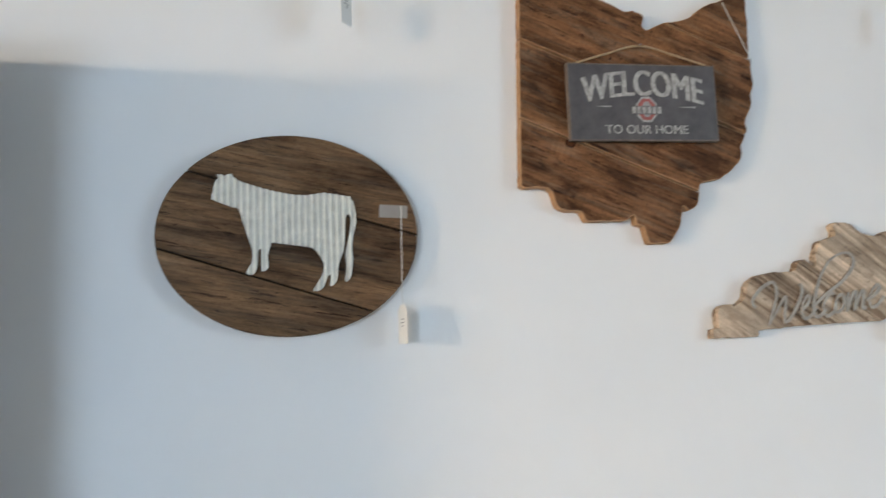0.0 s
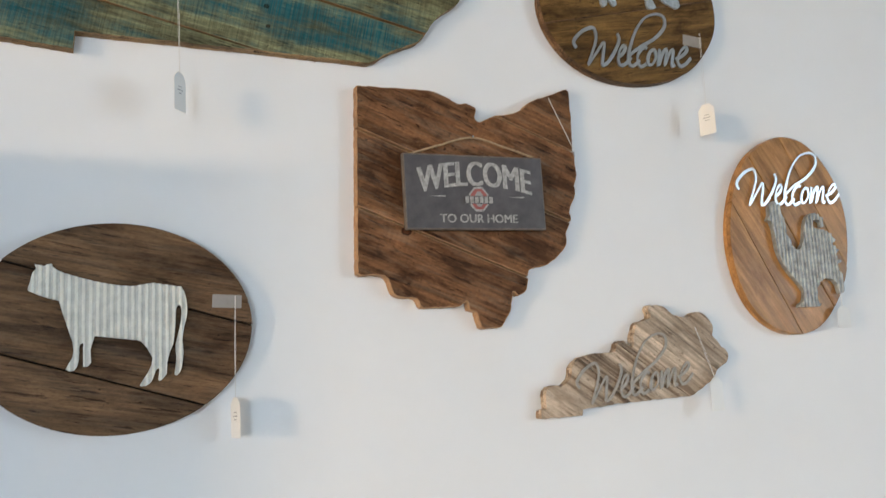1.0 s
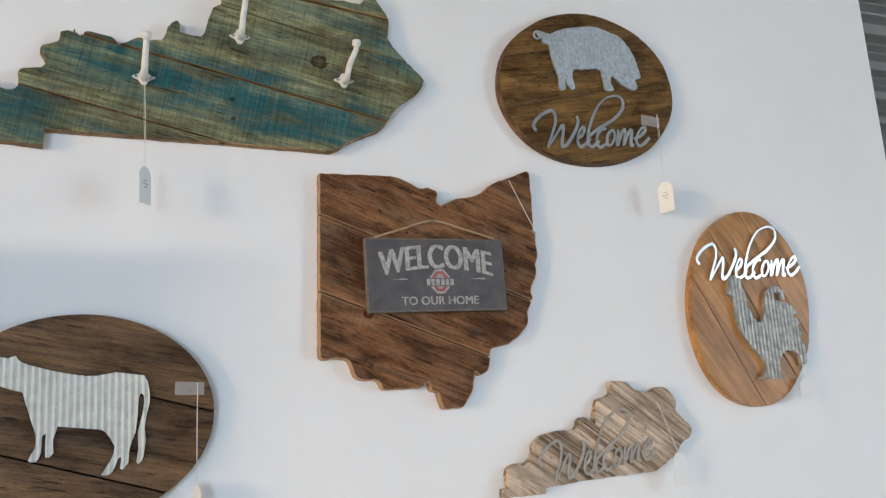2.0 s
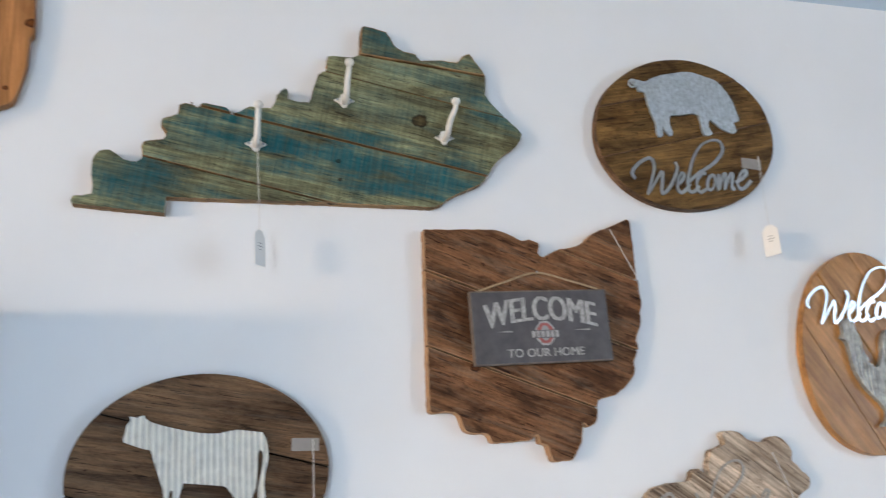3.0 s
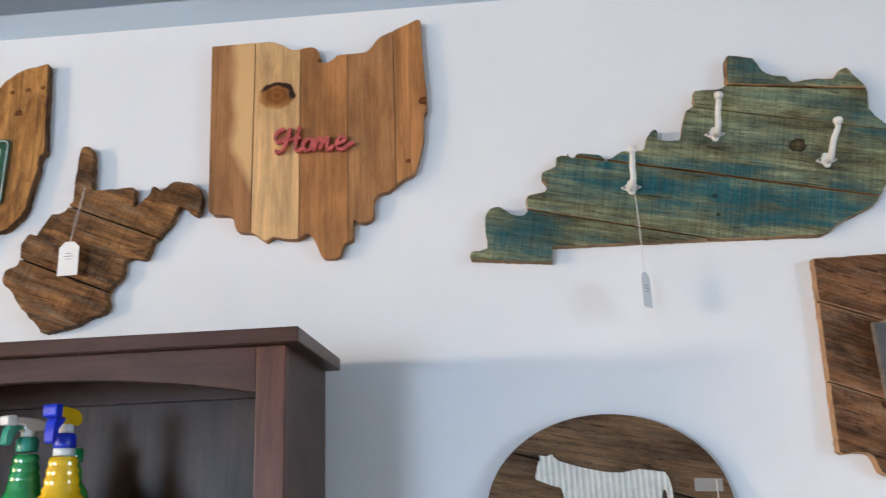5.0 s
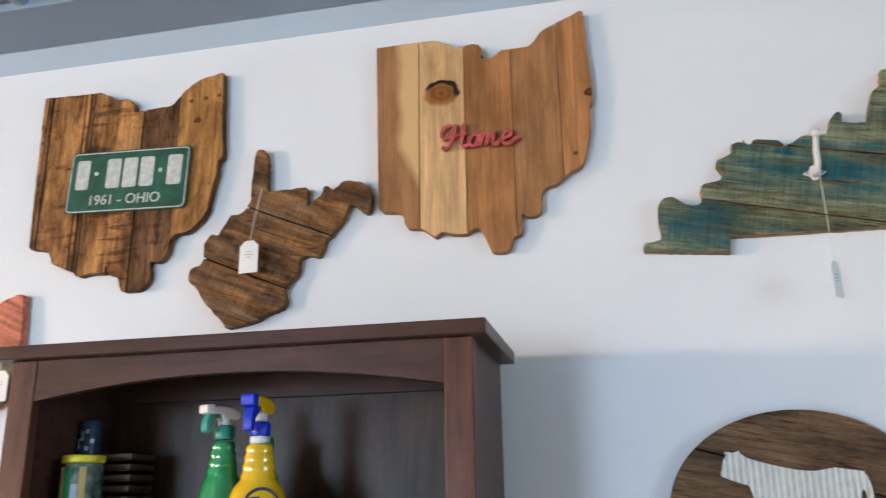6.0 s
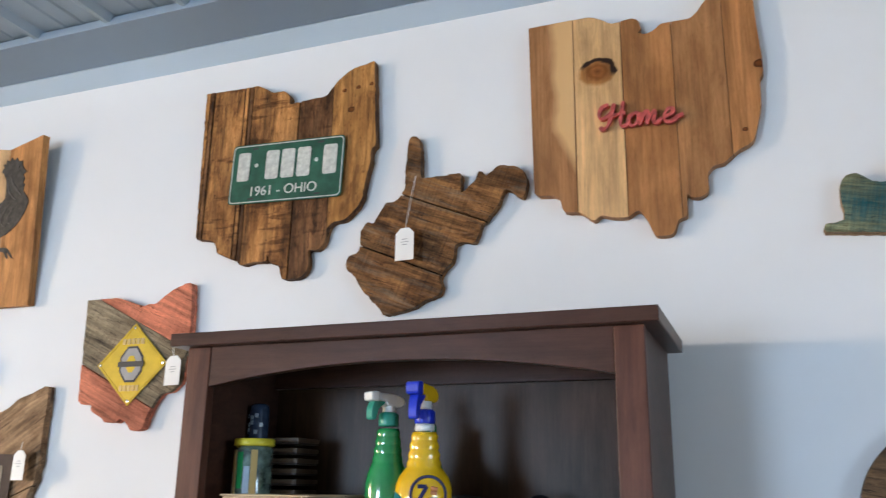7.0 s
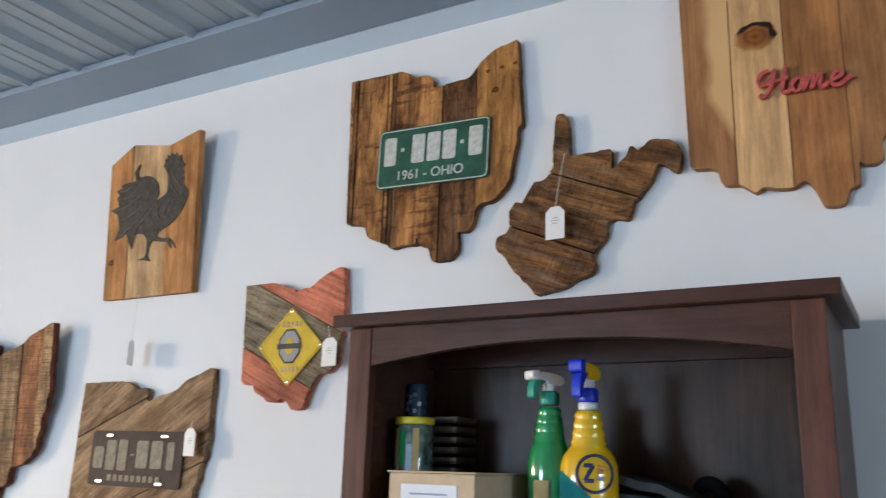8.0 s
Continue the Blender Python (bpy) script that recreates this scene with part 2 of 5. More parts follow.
M_SAP = plain("pale_sawn_edge", (0.36, 0.2, 0.1), 0.7, vary=0.3, scale=40)
M_COWBOARD = wood("dark_plank", (0.14, 0.083, 0.047), angle=11, grain=1.2, weather=0.18, bump=0.5)
M_PIGBOARD = wood("stained_plank", (0.165, 0.098, 0.04), angle=-9, grain=1.1, char=0.7)
M_HENBOARD = wood("varnished_oak", (0.38, 0.2, 0.09), angle=55, rough=0.36, bump=0.06, cracks=0.1, grain=0.6, vary=0.3)
M_GREEN = wood("green_stained_boards", (0.2, 0.208, 0.124), angle=12, saw=0.5,
               stain=(0.008, 0.08, 0.096), blobs=((0.5, 0.125, 0.36, 0.06, 0.95), (0.11, 0.05, 0.13, 0.05, 0.85), (0.26, 0.15, 0.12, 0.05, 0.5), (0.62, 0.385, 0.14, 0.03, 0.75),
                                                        (0.84, 0.24, 0.1, 0.035, 0.7), (0.5, 0.25, 0.2, 0.03, 0.4), (0.66, 0.32, 0.2, 0.02, 0.45)), knots=((0.665, 0.212, 0.02), (0.49, 0.117, 0.006), (0.492, 0.078, 0.005)), char=0.25, vary=0.18, bands=0.2, bump=0.6)
M_EDGE = wood("raw_edge", (0.3, 0.195, 0.108), angle=9)
M_GREYWOOD = wood("grey_barn_wood", (0.39, 0.315, 0.245), angle=36, grain=0.85, bump=0.6, bands=0.9)
M_WV = wood("aged_pallet_wood", (0.25, 0.128, 0.055), angle=22, grain=1.15, saw=0.55, char=0.85, weather=0.5, bump=0.6)
M_PLATEWOOD = wood("scorched_pine", (0.36, 0.182, 0.078), angle=90, grain=1.0, char=0.8, vary=0.3, ticks=0.75)
M_PLATEDARK = wood("scorched_dark_pine", (0.18, 0.092, 0.045), angle=90, grain=1.0, char=0.9, vary=0.2, ticks=0.5)
M_PLATELIGHT = wood("golden_pine", (0.4, 0.205, 0.082), angle=90, grain=0.7, char=0.6, vary=0.1,
                    knots=((0.4, 0.452, 0.0065), (0.437, 0.455, 0.0065), (0.471, 0.458, 0.0065), (0.42, 0.4, 0.01)))
M_HOME_DEEP = wood("deep_tan_acacia", (0.3, 0.152, 0.074), angle=90, grain=0.5, rough=0.5, vary=0.05, bands=0.3, cracks=0.15, knots=((0.262, 0.45, 0.014),))
M_HOME_TAN = wood("tan_acacia", (0.37, 0.178, 0.082), angle=90, grain=0.45, rough=0.5, vary=0.15, bands=0.25, cracks=0.15, knots=((0.467, 0.335, 0.013), (0.43, 0.2, 0.006)))
M_HOME_CREAM = wood("cream_acacia", (0.56, 0.355, 0.185), angle=90, cracks=0.08, grain=0.36, rough=0.5,
                    knots=((0.148, 0.372, 0.043),), vary=0.05)
M_HOME_SAP = wood("heart_and_sapwood_acacia", (0.28, 0.14, 0.068), angle=90, grain=0.45, cracks=0.1, rough=0.5, vary=0.05, sap=(0.045, 0.065, (0.56, 0.36, 0.185)))
M_RED = wood("red_stained_boards", (0.55, 0.205, 0.135), angle=25, saw=0.3, grain=0.7, vary=0.2, bands=0.35)
M_GREYGREEN = wood("grey_green_board", (0.21, 0.17, 0.115), angle=25, saw=0.4)
M_D77 = wood("brown_grey_board", (0.28, 0.18, 0.106), angle=-32, grain=0.9, char=0.3, saw=0.15)
M_REDWOOD = wood("red_brown_board", (0.36, 0.16, 0.08), angle=90, saw=0.7, char=0.4)
M_BARKEDGE = wood("dark_red_waney_edge", (0.13, 0.045, 0.03), angle=90, char=0.6)
M_TANSAW = wood("saw_marked_tan_board", (0.31, 0.2, 0.11), angle=90, saw=0.95, char=0.6, bands=0.4)
M_BOARD = wood("warm_pine_board", (0.4, 0.195, 0.085), angle=90, grain=0.62, cracks=0.2, vary=0.08, bands=0.25, knots=((0.02, 0.11, 0.013),))
M_BOARD_PALE = wood("pale_pine_board", (0.46, 0.3, 0.165), angle=90, grain=0.5, cracks=0.2, char=0.25, vary=0.08)
M_CABINET = wood("espresso_finish", (0.055, 0.0275, 0.02), angle=0, rough=0.36, grain=0.35, cracks=0.1, bump=0.05, vary=0.05)
M_CABINET_V = wood("espresso_finish_upright", (0.085, 0.039, 0.028), angle=90, rough=0.36, grain=0.35, cracks=0.1, bump=0.05, vary=0.05)
M_BACKING = wood("dark_backing_board", (0.05, 0.028, 0.018), angle=90, rough=0.36, grain=0.45, cracks=0.1, bump=0.05, vary=0.02)
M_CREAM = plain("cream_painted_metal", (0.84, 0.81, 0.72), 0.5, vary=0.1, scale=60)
# greyer, darker cream for the valleys of the corrugation
M_VALLEY = plain("darker_cream", (0.64, 0.62, 0.56), 0.6, vary=0.15, scale=60)
M_ZINC = plain("galvanised_metal", (0.44, 0.49, 0.52), 0.45, metal=0.4, vary=0.25, scale=110, bump=0.3)
M_DULLZINC = plain("dull_zinc", (0.3, 0.325, 0.33), 0.55, metal=0.3, vary=0.45, scale=55)
M_SCRIPT = plain("brushed_steel", (0.52, 0.53, 0.53), 0.3, metal=0.8, vary=0.15, scale=50)
M_SCRIPT_DULL = plain("dull_steel", (0.33, 0.3, 0.26), 0.6, metal=0.1, vary=0.25, scale=60)
M_SCRIPT_BRIGHT = plain("polished_steel", (0.55, 0.56, 0.57), 0.3, metal=1.0, vary=0.05, scale=50)
M_HOMERED = plain("red_lettering", (0.5, 0.085, 0.07), 0.4, vary=0.5, scale=70)
M_BLACKTIN = plain("weathered_black_tin", (0.05, 0.043, 0.036), 0.6, vary=0.6, scale=60, bump=0.6, spec=0.25)
M_SCUFF = plain("scuffed_tin", (0.075, 0.065, 0.055), 0.5, vary=0.5, scale=90, spec=0.3)
M_FRAME = plain("grey_brown_edge", (0.15, 0.12, 0.1), 0.7, vary=0.3, scale=60)
M_SLATE = plain("charcoal_printed_face", (0.082, 0.076, 0.08), 0.5, vary=0.3, scale=25)
M_PRINT = plain("worn_white_print", (0.36, 0.345, 0.33), 0.6, vary=0.4, scale=120)
M_SCARLET = plain("red_print", (0.36, 0.1, 0.09), 0.6, vary=0.2, scale=80)
M_GREYPRINT = plain("grey_print", (0.3, 0.29, 0.28), 0.6)
M_BLACKPRINT = plain("black_print", (0.03, 0.03, 0.03), 0.6)
M_JUTE = plain("jute_twine", (0.38, 0.26, 0.15), 0.9, vary=0.4, scale=300)
M_STRING = plain("white_string", (0.72, 0.7, 0.66), 0.8)
M_TAG = plain("white_card", (0.8, 0.79, 0.76), 0.7, vary=0.02)
M_TAGINK = plain("faint_ink", (0.35, 0.34, 0.34), 0.7)
M_TAPE = plain("clear_tape", (0.7, 0.67, 0.64), 0.4)
M_TAPE.node_tree.nodes["Principled BSDF"].inputs["Alpha"].default_value = 0.42
M_HOOK = plain("chipped_white_iron", (0.72, 0.7, 0.65), 0.5, vary=0.1, scale=80)
M_PLATEGREEN = plain("green_enamel", (0.016, 0.088, 0.052), 0.5, vary=0.4, scale=20, spec=0.3)
M_PLATEWHITE = plain("white_enamel", (0.54, 0.54, 0.49), 0.5, vary=0.25, scale=80, spec=0.3)
M_PLATEBROWN = plain("brown_enamel", (0.05, 0.032, 0.028), 0.6, vary=0.3, scale=25, spec=0.2)
M_PLATETAN = plain("tan_enamel", (0.27, 0.22, 0.16), 0.65, vary=0.3, scale=60, spec=0.2)
M_BOLT = plain("bright_steel", (0.8, 0.8, 0.8), 0.2, metal=1.0)
M_YELLOW = plain("yellow_enamel", (0.68, 0.46, 0.04), 0.22, vary=0.14, scale=20, bump=0.25)
M_CARD = plain("cardboard", (0.58, 0.43, 0.28), 0.8, vary=0.08, scale=40)
M_LABEL = plain("white_label", (0.75, 0.77, 0.8), 0.6, vary=0.02)
M_BLUEINK = plain("blue_ink", (0.3, 0.36, 0.5), 0.6)
M_GREENPLASTIC = plain("green_plastic", (0.008, 0.26, 0.075), 0.12, vary=0.15, spec=0.7, coat=0.6)
M_LIME = plain("lime_plastic", (0.04, 0.3, 0.035), 0.15, vary=0.15, coat=0.5)
M_TEALPLASTIC = plain("teal_plastic", (0.02, 0.3, 0.22), 0.35)
M_WHITEPLASTIC = plain("white_plastic", (0.72, 0.74, 0.72), 0.35, vary=0.03)
M_YELLOWPLASTIC = plain("yellow_plastic", (0.82, 0.48, 0.01), 0.14, vary=0.08, spec=0.7, coat=0.6)
M_BLUEPLASTIC = plain("blue_plastic", (0.01, 0.035, 0.5), 0.3)
M_AQUA = plain("aqua_label", (0.05, 0.52, 0.54), 0.35)
M_NAVY = plain("navy_print", (0.015, 0.02, 0.1), 0.4)
M_ORANGE = plain("orange_print", (0.6, 0.2, 0.04), 0.4)
M_GOLDLABEL = plain("gold_label", (0.5, 0.36, 0.14), 0.3, metal=0.4)
M_LID = plain("yellow_lid", (0.75, 0.62, 0.04), 0.4)
M_JAR = plain("dark_wrapped_jar", (0.1, 0.15, 0.13), 0.1, vary=0.8, scale=55, coat=0.8)
M_TIN = plain("navy_patterned_tin", (0.03, 0.05, 0.09), 0.25, vary=0.3, scale=60)
M_TINCHECK = plain("pale_blue_check", (0.25, 0.33, 0.4), 0.3, vary=0.3)
M_STACK = plain("dark_brown_tray", (0.045, 0.032, 0.025), 0.5)
M_TRAYRIM = plain("worn_tan_rim", (0.1, 0.064, 0.04), 0.5, vary=0.3, scale=60)
M_CLOTH = plain("dark_folded_cloth", (0.035, 0.04, 0.04), 0.9, vary=0.3, scale=60, bump=0.5)
M_BLACKPLASTIC = plain("matt_black_plastic", (0.008, 0.007, 0.007), 0.9, spec=0.1)
M_GLASS = clear("window_glass", (1, 1, 1), 0.0)

# ---- building blocks ----


def mesh_of(name, bm, material):
    data = bpy.data.meshes.new(name)
    bmesh.ops.recalc_face_normals(bm, faces=bm.faces)
    bm.to_mesh(data)
    bm.free()
    for m in material if isinstance(material, (list, tuple)) else (material,):
        data.materials.append(m)
    return data


def part(name, bm, material, parent, label="", smooth=False):
    data = mesh_of(name, bm, material)
    if smooth:
        for p in data.polygons:
            p.use_smooth = True
    ob = new(name, data)
    ob.parent = parent
    if label:
        tagged(ob, label)
    return ob


def thing(name, m, label, category, group="", kind=""):
    """An Empty that carries the parts of one thing."""
    ob = new(name)
    ob.empty_display_size = 0.02
    ob.matrix_world = m
    return tagged(ob, label, category, group, kind)


def setting(name, bm, material, label, category):
    return tagged(new(name, mesh_of(name, bm, material)), label, category, "", "structure")


def box_bm(x0, x1, y0, y1, z0, z1, bevel=0.0, bm=None):
    bm = bm or bmesh.new()
    made = bmesh.ops.create_cube(bm, size=1.0, matrix=Matrix.LocRotScale(
        ((x0 + x1) / 2, (y0 + y1) / 2, (z0 + z1) / 2), None, (x1 - x0, y1 - y0, z1 - z0)))
    if bevel:
        edges = list({e for v in made["verts"] for e in v.link_edges})
        bmesh.ops.bevel(bm, geom=edges, offset=bevel, segments=2, affect="EDGES", profile=0.5)
    return bm


def rounded(points, steps=3):
    """A closed outline in millimetres, softened by a Catmull-Rom curve, in metres."""
    out, n = [], len(points)
    for i in range(n):
        p0, p1, p2, p3 = (Vector(points[(i + k) % n]) for k in (-1, 0, 1, 2))
        for s in range(steps):
            t = s / steps
            reach = (p2 - p1).length
            m1, m2 = 0.5 * (p2 - p0), 0.5 * (p3 - p1)
            m1 *= min(1.0, min(reach, (p1 - p0).length) / max(m1.length, 1e-6))
            m2 *= min(1.0, min(reach, (p3 - p2).length) / max(m2.length, 1e-6))
            q = (2 * t ** 3 - 3 * t * t + 1) * p1 + (t ** 3 - 2 * t * t + t) * m1 + (3 * t * t - 2 * t ** 3) * p2 + (t ** 3 - t * t) * m2
            # straight sides stay straight
            if (p2 - p1).length > 45:
                q = p1.lerp(p2, t)
            out.append(q / 1000)
    return out


def ragged(outline, amp=0.0014, step=0.006):
    """The outline with the small chips and waves of a rough saw cut."""
    out, n = [], len(outline)
    for i in range(n):
        p, q = Vector(outline[i]), Vector(outline[(i + 1) % n])
        count = max(1, int((q - p).length / step))
        side = Vector((p.y - q.y, q.x - p.x))
        side = side.normalized() if side.length > 1e-7 else Vector((0, 0))
        for k in range(count):
            u = p.lerp(q, k / count)
            out.append(u + side * amp * (noise.noise((u.x * 90, u.y * 90, 1.7)) + 0.6 * noise.noise((u.x * 260, u.y * 260, 4.1))))
    return out


def ellipse(rx, rz, turn, n=72, wobble=0.0):
    c, s, out = math.cos(turn), math.sin(turn), []
    for i in range(n):
        a = 2 * math.pi * i / n
        k = 1 + wobble * noise.noise((math.cos(a) * 2, math.sin(a) * 2, 3.3))
        x, z = rx * k * math.cos(a), rz * k * math.sin(a)
        out.append(Vector((c * x - s * z, s * x + c * z)))
    return out


def flat(outline, y=0.0):
    bm = bmesh.new()
    face = bm.faces.new([bm.verts.new((p[0], y, p[1])) for p in outline])
    face.normal_update()
    bmesh.ops.triangulate(bm, faces=[face], ngon_method="EAR_CLIP")
    return bm


def cut(bm, at, direction, keep):
    """Keeps the side of the line through at, along direction, that lies to its left (keep=1) or right (keep=-1)."""
    normal = Vector((-direction[1], 0, direction[0])).normalized() * keep
    geom = bm.verts[:] + bm.edges[:] + bm.faces[:]
    bmesh.ops.bisect_plane(bm, geom=geom, plane_co=(at[0], 0, at[1]), plane_no=normal, clear_inner=True, dist=1e-6)


def thicken(bm, depth, bevel=0.0015, side_material=0):
    """Turns a flat outline at y = y0 into a slab that reaches depth further back, with a worn front edge."""
    bmesh.ops.dissolve_limit(bm, angle_limit=0.001, verts=bm.verts, edges=bm.edges)
    front = set(bm.faces)
    made = bmesh.ops.extrude_face_region(bm, geom=list(front), use_keep_orig=True)
    back = [v for v in made["geom"] if isinstance(v, bmesh.types.BMVert)]
    bmesh.ops.translate(bm, verts=back, vec=(0, depth, 0))
    for f in bm.faces:
        f.normal_update()
    for f in bm.faces:
        if abs(f.normal.y) < 0.5:
            f.material_index = side_material
    if bevel:
        y0 = min(v.co.y for v in bm.verts) if depth > 0 else max(v.co.y for v in bm.verts)
        rim = [e for e in bm.edges if all(abs(v.co.y - y0) < 1e-5 for v in e.verts) and len(e.link_faces) == 2
               and any(abs(f.normal.y) < 0.5 for f in e.link_faces)]
        made = bmesh.ops.bevel(bm, geom=rim, offset=bevel, segments=2, affect="EDGES", profile=0.6, clamp_overlap=True)
        for f in made["faces"]:
            f.material_index = side_material
    return bm


def planks(parent, outline, seams, materials, depth=0.0215, gap=0.0016, side=None, warp=0.0008, worn=0.0018):
    """Splits an outline by seams (point, direction), ordered from one side to the other, into boards of their own."""
    for i in range(len(seams) + 1):
        bm = flat(outline)
        if i > 0:
            (at, d) = seams[i - 1]
            n = Vector((-d[1], d[0])).normalized() * gap / 2
            cut(bm, (at[0] + n.x, at[1] + n.y), d, 1)
        if i < len(seams):
            (at, d) = seams[i]
            n = Vector((-d[1], d[0])).normalized() * gap / 2
            cut(bm, (at[0] - n.x, at[1] - n.y), d, -1)
        if not bm.faces:
            bm.free()
            continue
        thicken(bm, 0.5 * depth, worn, 1 if side else 0)
        step = warp * (1 if i % 2 else -1)
        for v in bm.verts:
            if v.co.y < depth * 0.3:
                v.co.y += step + 0.0006 * noise.noise(v.co * 30)
        m = materials[i % len(materials)]
        part("plank", bm, [m, side] if side else m, parent)
    # added slab: its near-black front puts shade into the seams
    bm = thicken(flat(outline, 0.5 * depth + 0.0002), 0.5 * depth - 0.0002, 0, 1)
    part("backing_board", bm, [M_SEAM_SHADE, side or materials[0]], parent, "added slab with a near-black front that shades the seams")


def silhouette(parent, name, outline, y, depth, material, label="", pitch=0.0, amp=0.0012, at=(0, 0), steps=2):
    """A cut-out; pitch gives it upright corrugations."""
    pts = [p + Vector(at) for p in rounded(outline, steps)]
    bm = flat(pts, y)
    if pitch:
        x, top = min(p[0] for p in pts), max(p[0] for p in pts)
        while x < top:
            geom = bm.verts[:] + bm.edges[:] + bm.faces[:]
            bmesh.ops.bisect_plane(bm, geom=geom, plane_co=(x, 0, 0), plane_no=(1, 0, 0), dist=1e-6)
            x += pitch / 8
        front = bm.faces[:]
        made = bmesh.ops.extrude_face_region(bm, geom=front, use_keep_orig=True)
        back = {v for v in made["geom"] if isinstance(v, bmesh.types.BMVert)}
        # given two materials, the valley faces take the second
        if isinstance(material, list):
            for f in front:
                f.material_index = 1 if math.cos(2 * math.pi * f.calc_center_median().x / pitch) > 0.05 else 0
        for v in bm.verts:
            if v in back:
                v.co.y += depth
            else:
                v.co.y += amp * math.tanh(2.2 * math.cos(2 * math.pi * v.co.x / pitch))
    else:
        thicken(bm, depth, 0.0006)
    return part(name, bm, material, parent, label)


def tube(points, radius, sides=6, bm=None, squash=1.0, phase=0.0):
    """A round cord or rod along points."""
    bm = bm or bmesh.new()
    rings, n = [], len(points)
    pts = [Vector(p) for p in points]
    for i, p in enumerate(pts):
        a, b = pts[max(i - 1, 0)], pts[min(i + 1, n - 1)]
        d = (b - a).normalized()
        u = d.cross(Vector((0, 1, 0)))
        u = u.normalized() if u.length > 1e-4 else Vector((1, 0, 0))
        w = d.cross(u).normalized()
        r = radius[i] if isinstance(radius, (list, tuple)) else radius
        rings.append([bm.verts.new(p + u * r * math.cos(phase + 2 * math.pi * k / sides) + w * r * squash * math.sin(phase + 2 * math.pi * k / sides))
                      for k in range(sides)])
    for a, b in zip(rings, rings[1:]):
        for k in range(sides):
            bm.faces.new((a[k], a[(k + 1) % sides], b[(k + 1) % sides], b[k]))
    bm.faces.new(rings[0])
    bm.faces.new(list(reversed(rings[-1])))
    return bm


def curve_through(points, steps=5):
    out = []
    for i in range(len(points) - 1):
        p0, p1, p2, p3 = (Vector(points[min(max(i + k, 0), len(points) - 1)]) for k in (-1, 0, 1, 2))
        for s in range(steps):
            t = s / steps
            out.append(0.5 * (2 * p1 + (p2 - p0) * t + (2 * p0 - 5 * p1 + 4 * p2 - p3) * t * t + (3 * p1 - p0 - 3 * p2 + p3) * t ** 3))
    return out + [Vector(points[-1])]


def script(parent, name, strokes, m, width, depth, material, label):
    """Flat lettering cut from sheet, drawn as flowing strokes; m places the strokes' millimetres on the board."""
    bm = bmesh.new()
    for stroke in strokes:
        path = curve_through([m @ Vector((x / 1000, 0, z / 1000)) for x, z in stroke])
        n = len(path)
        radii = [1.08 * width * (0.75 + 0.5 * abs(math.sin(5 * i / n + 0.6))) for i in range(n)]
        tube(path, radii, 4, bm=bm, squash=depth / width, phase=math.pi / 4)
    return part(name, bm, material, parent, label)


def lathe(profile, n=24, squash=1.0, bm=None, at=(0, 0)):
    """A turned body from (radius, height) pairs."""
    bm = bm or bmesh.new()
    rings = [[bm.verts.new((at[0] + r * math.cos(2 * math.pi * k / n), at[1] + r * squash * math.sin(2 * math.pi * k / n), z)) for k in range(n)]
             for r, z in profile]
    for a, b in zip(rings, rings[1:]):
        for k in range(n):
            bm.faces.new((a[k], a[(k + 1) % n], b[(k + 1) % n], b[k]))
    bm.faces.new(list(reversed(rings[0])))
    bm.faces.new(rings[-1])
    return bm


def lettering(parent, name, words, size, at, material, thick=0.0004, arch=0.0, widen=1.0, turn=0.0, label="", bold=0.012):
    """Words in the built-in font on a board's face, as a mesh."""
    curve = bpy.data.curves.new(name, "FONT")
    curve.body, curve.size, curve.align_x, curve.align_y, curve.extrude = words, size, "CENTER", "CENTER", thick
    held = new(name, curve)
    data = bpy.data.meshes.new_from_object(held.evaluated_get(bpy.context.evaluated_depsgraph_get()))
    bpy.data.objects.remove(held)
    bm = bmesh.new()
    for k in (-1, 0, 1) if bold else (0,):
        bm.from_mesh(data)
        bm.verts.ensure_lookup_table()
        for v in bm.verts[-len(data.vertices):]:
            v.co.x += k * bold * size
            v.co.z += 0.00004 * k
    bm.to_mesh(data)
    bm.free()
    c, s = math.cos(turn), math.sin(turn)
    for v in data.vertices:
        x, y, z = v.co
        x *= widen
        y = y * (1 + arch * 14 * abs(x)) - arch * 60 * x * x if arch else y
        v.co = (at[0] + c * x - s * y, at[1] - z, at[2] + s * x + c * y)
    data.materials.append(material)
    ob = new(name, data)
    ob.parent = parent
    if label:
        tagged(ob, label)
    return ob


def slab(x0, x1, z0, z1, y, depth, r=0.004, turn=0.0):
    """A rounded plate with its face at y, depth deep."""
    cx, cz, w, h, pts = (x0 + x1) / 2, (z0 + z1) / 2, (x1 - x0) / 2, (z1 - z0) / 2, []
    for qx, qz, a0 in ((1, 1, 0), (-1, 1, 90), (-1, -1, 180), (1, -1, 270)):
        for k in range(5):
            a = radians(a0 + 22.5 * k)
            pts.append((qx * (w - r) + r * math.cos(a), qz * (h - r) + r * math.sin(a)))
    c, s = math.cos(turn), math.sin(turn)
    bm = flat([(cx + c * x - s * z, cz + s * x + c * z) for x, z in pts], y)
    return thicken(bm, depth, min(0.0008, depth * 0.3))


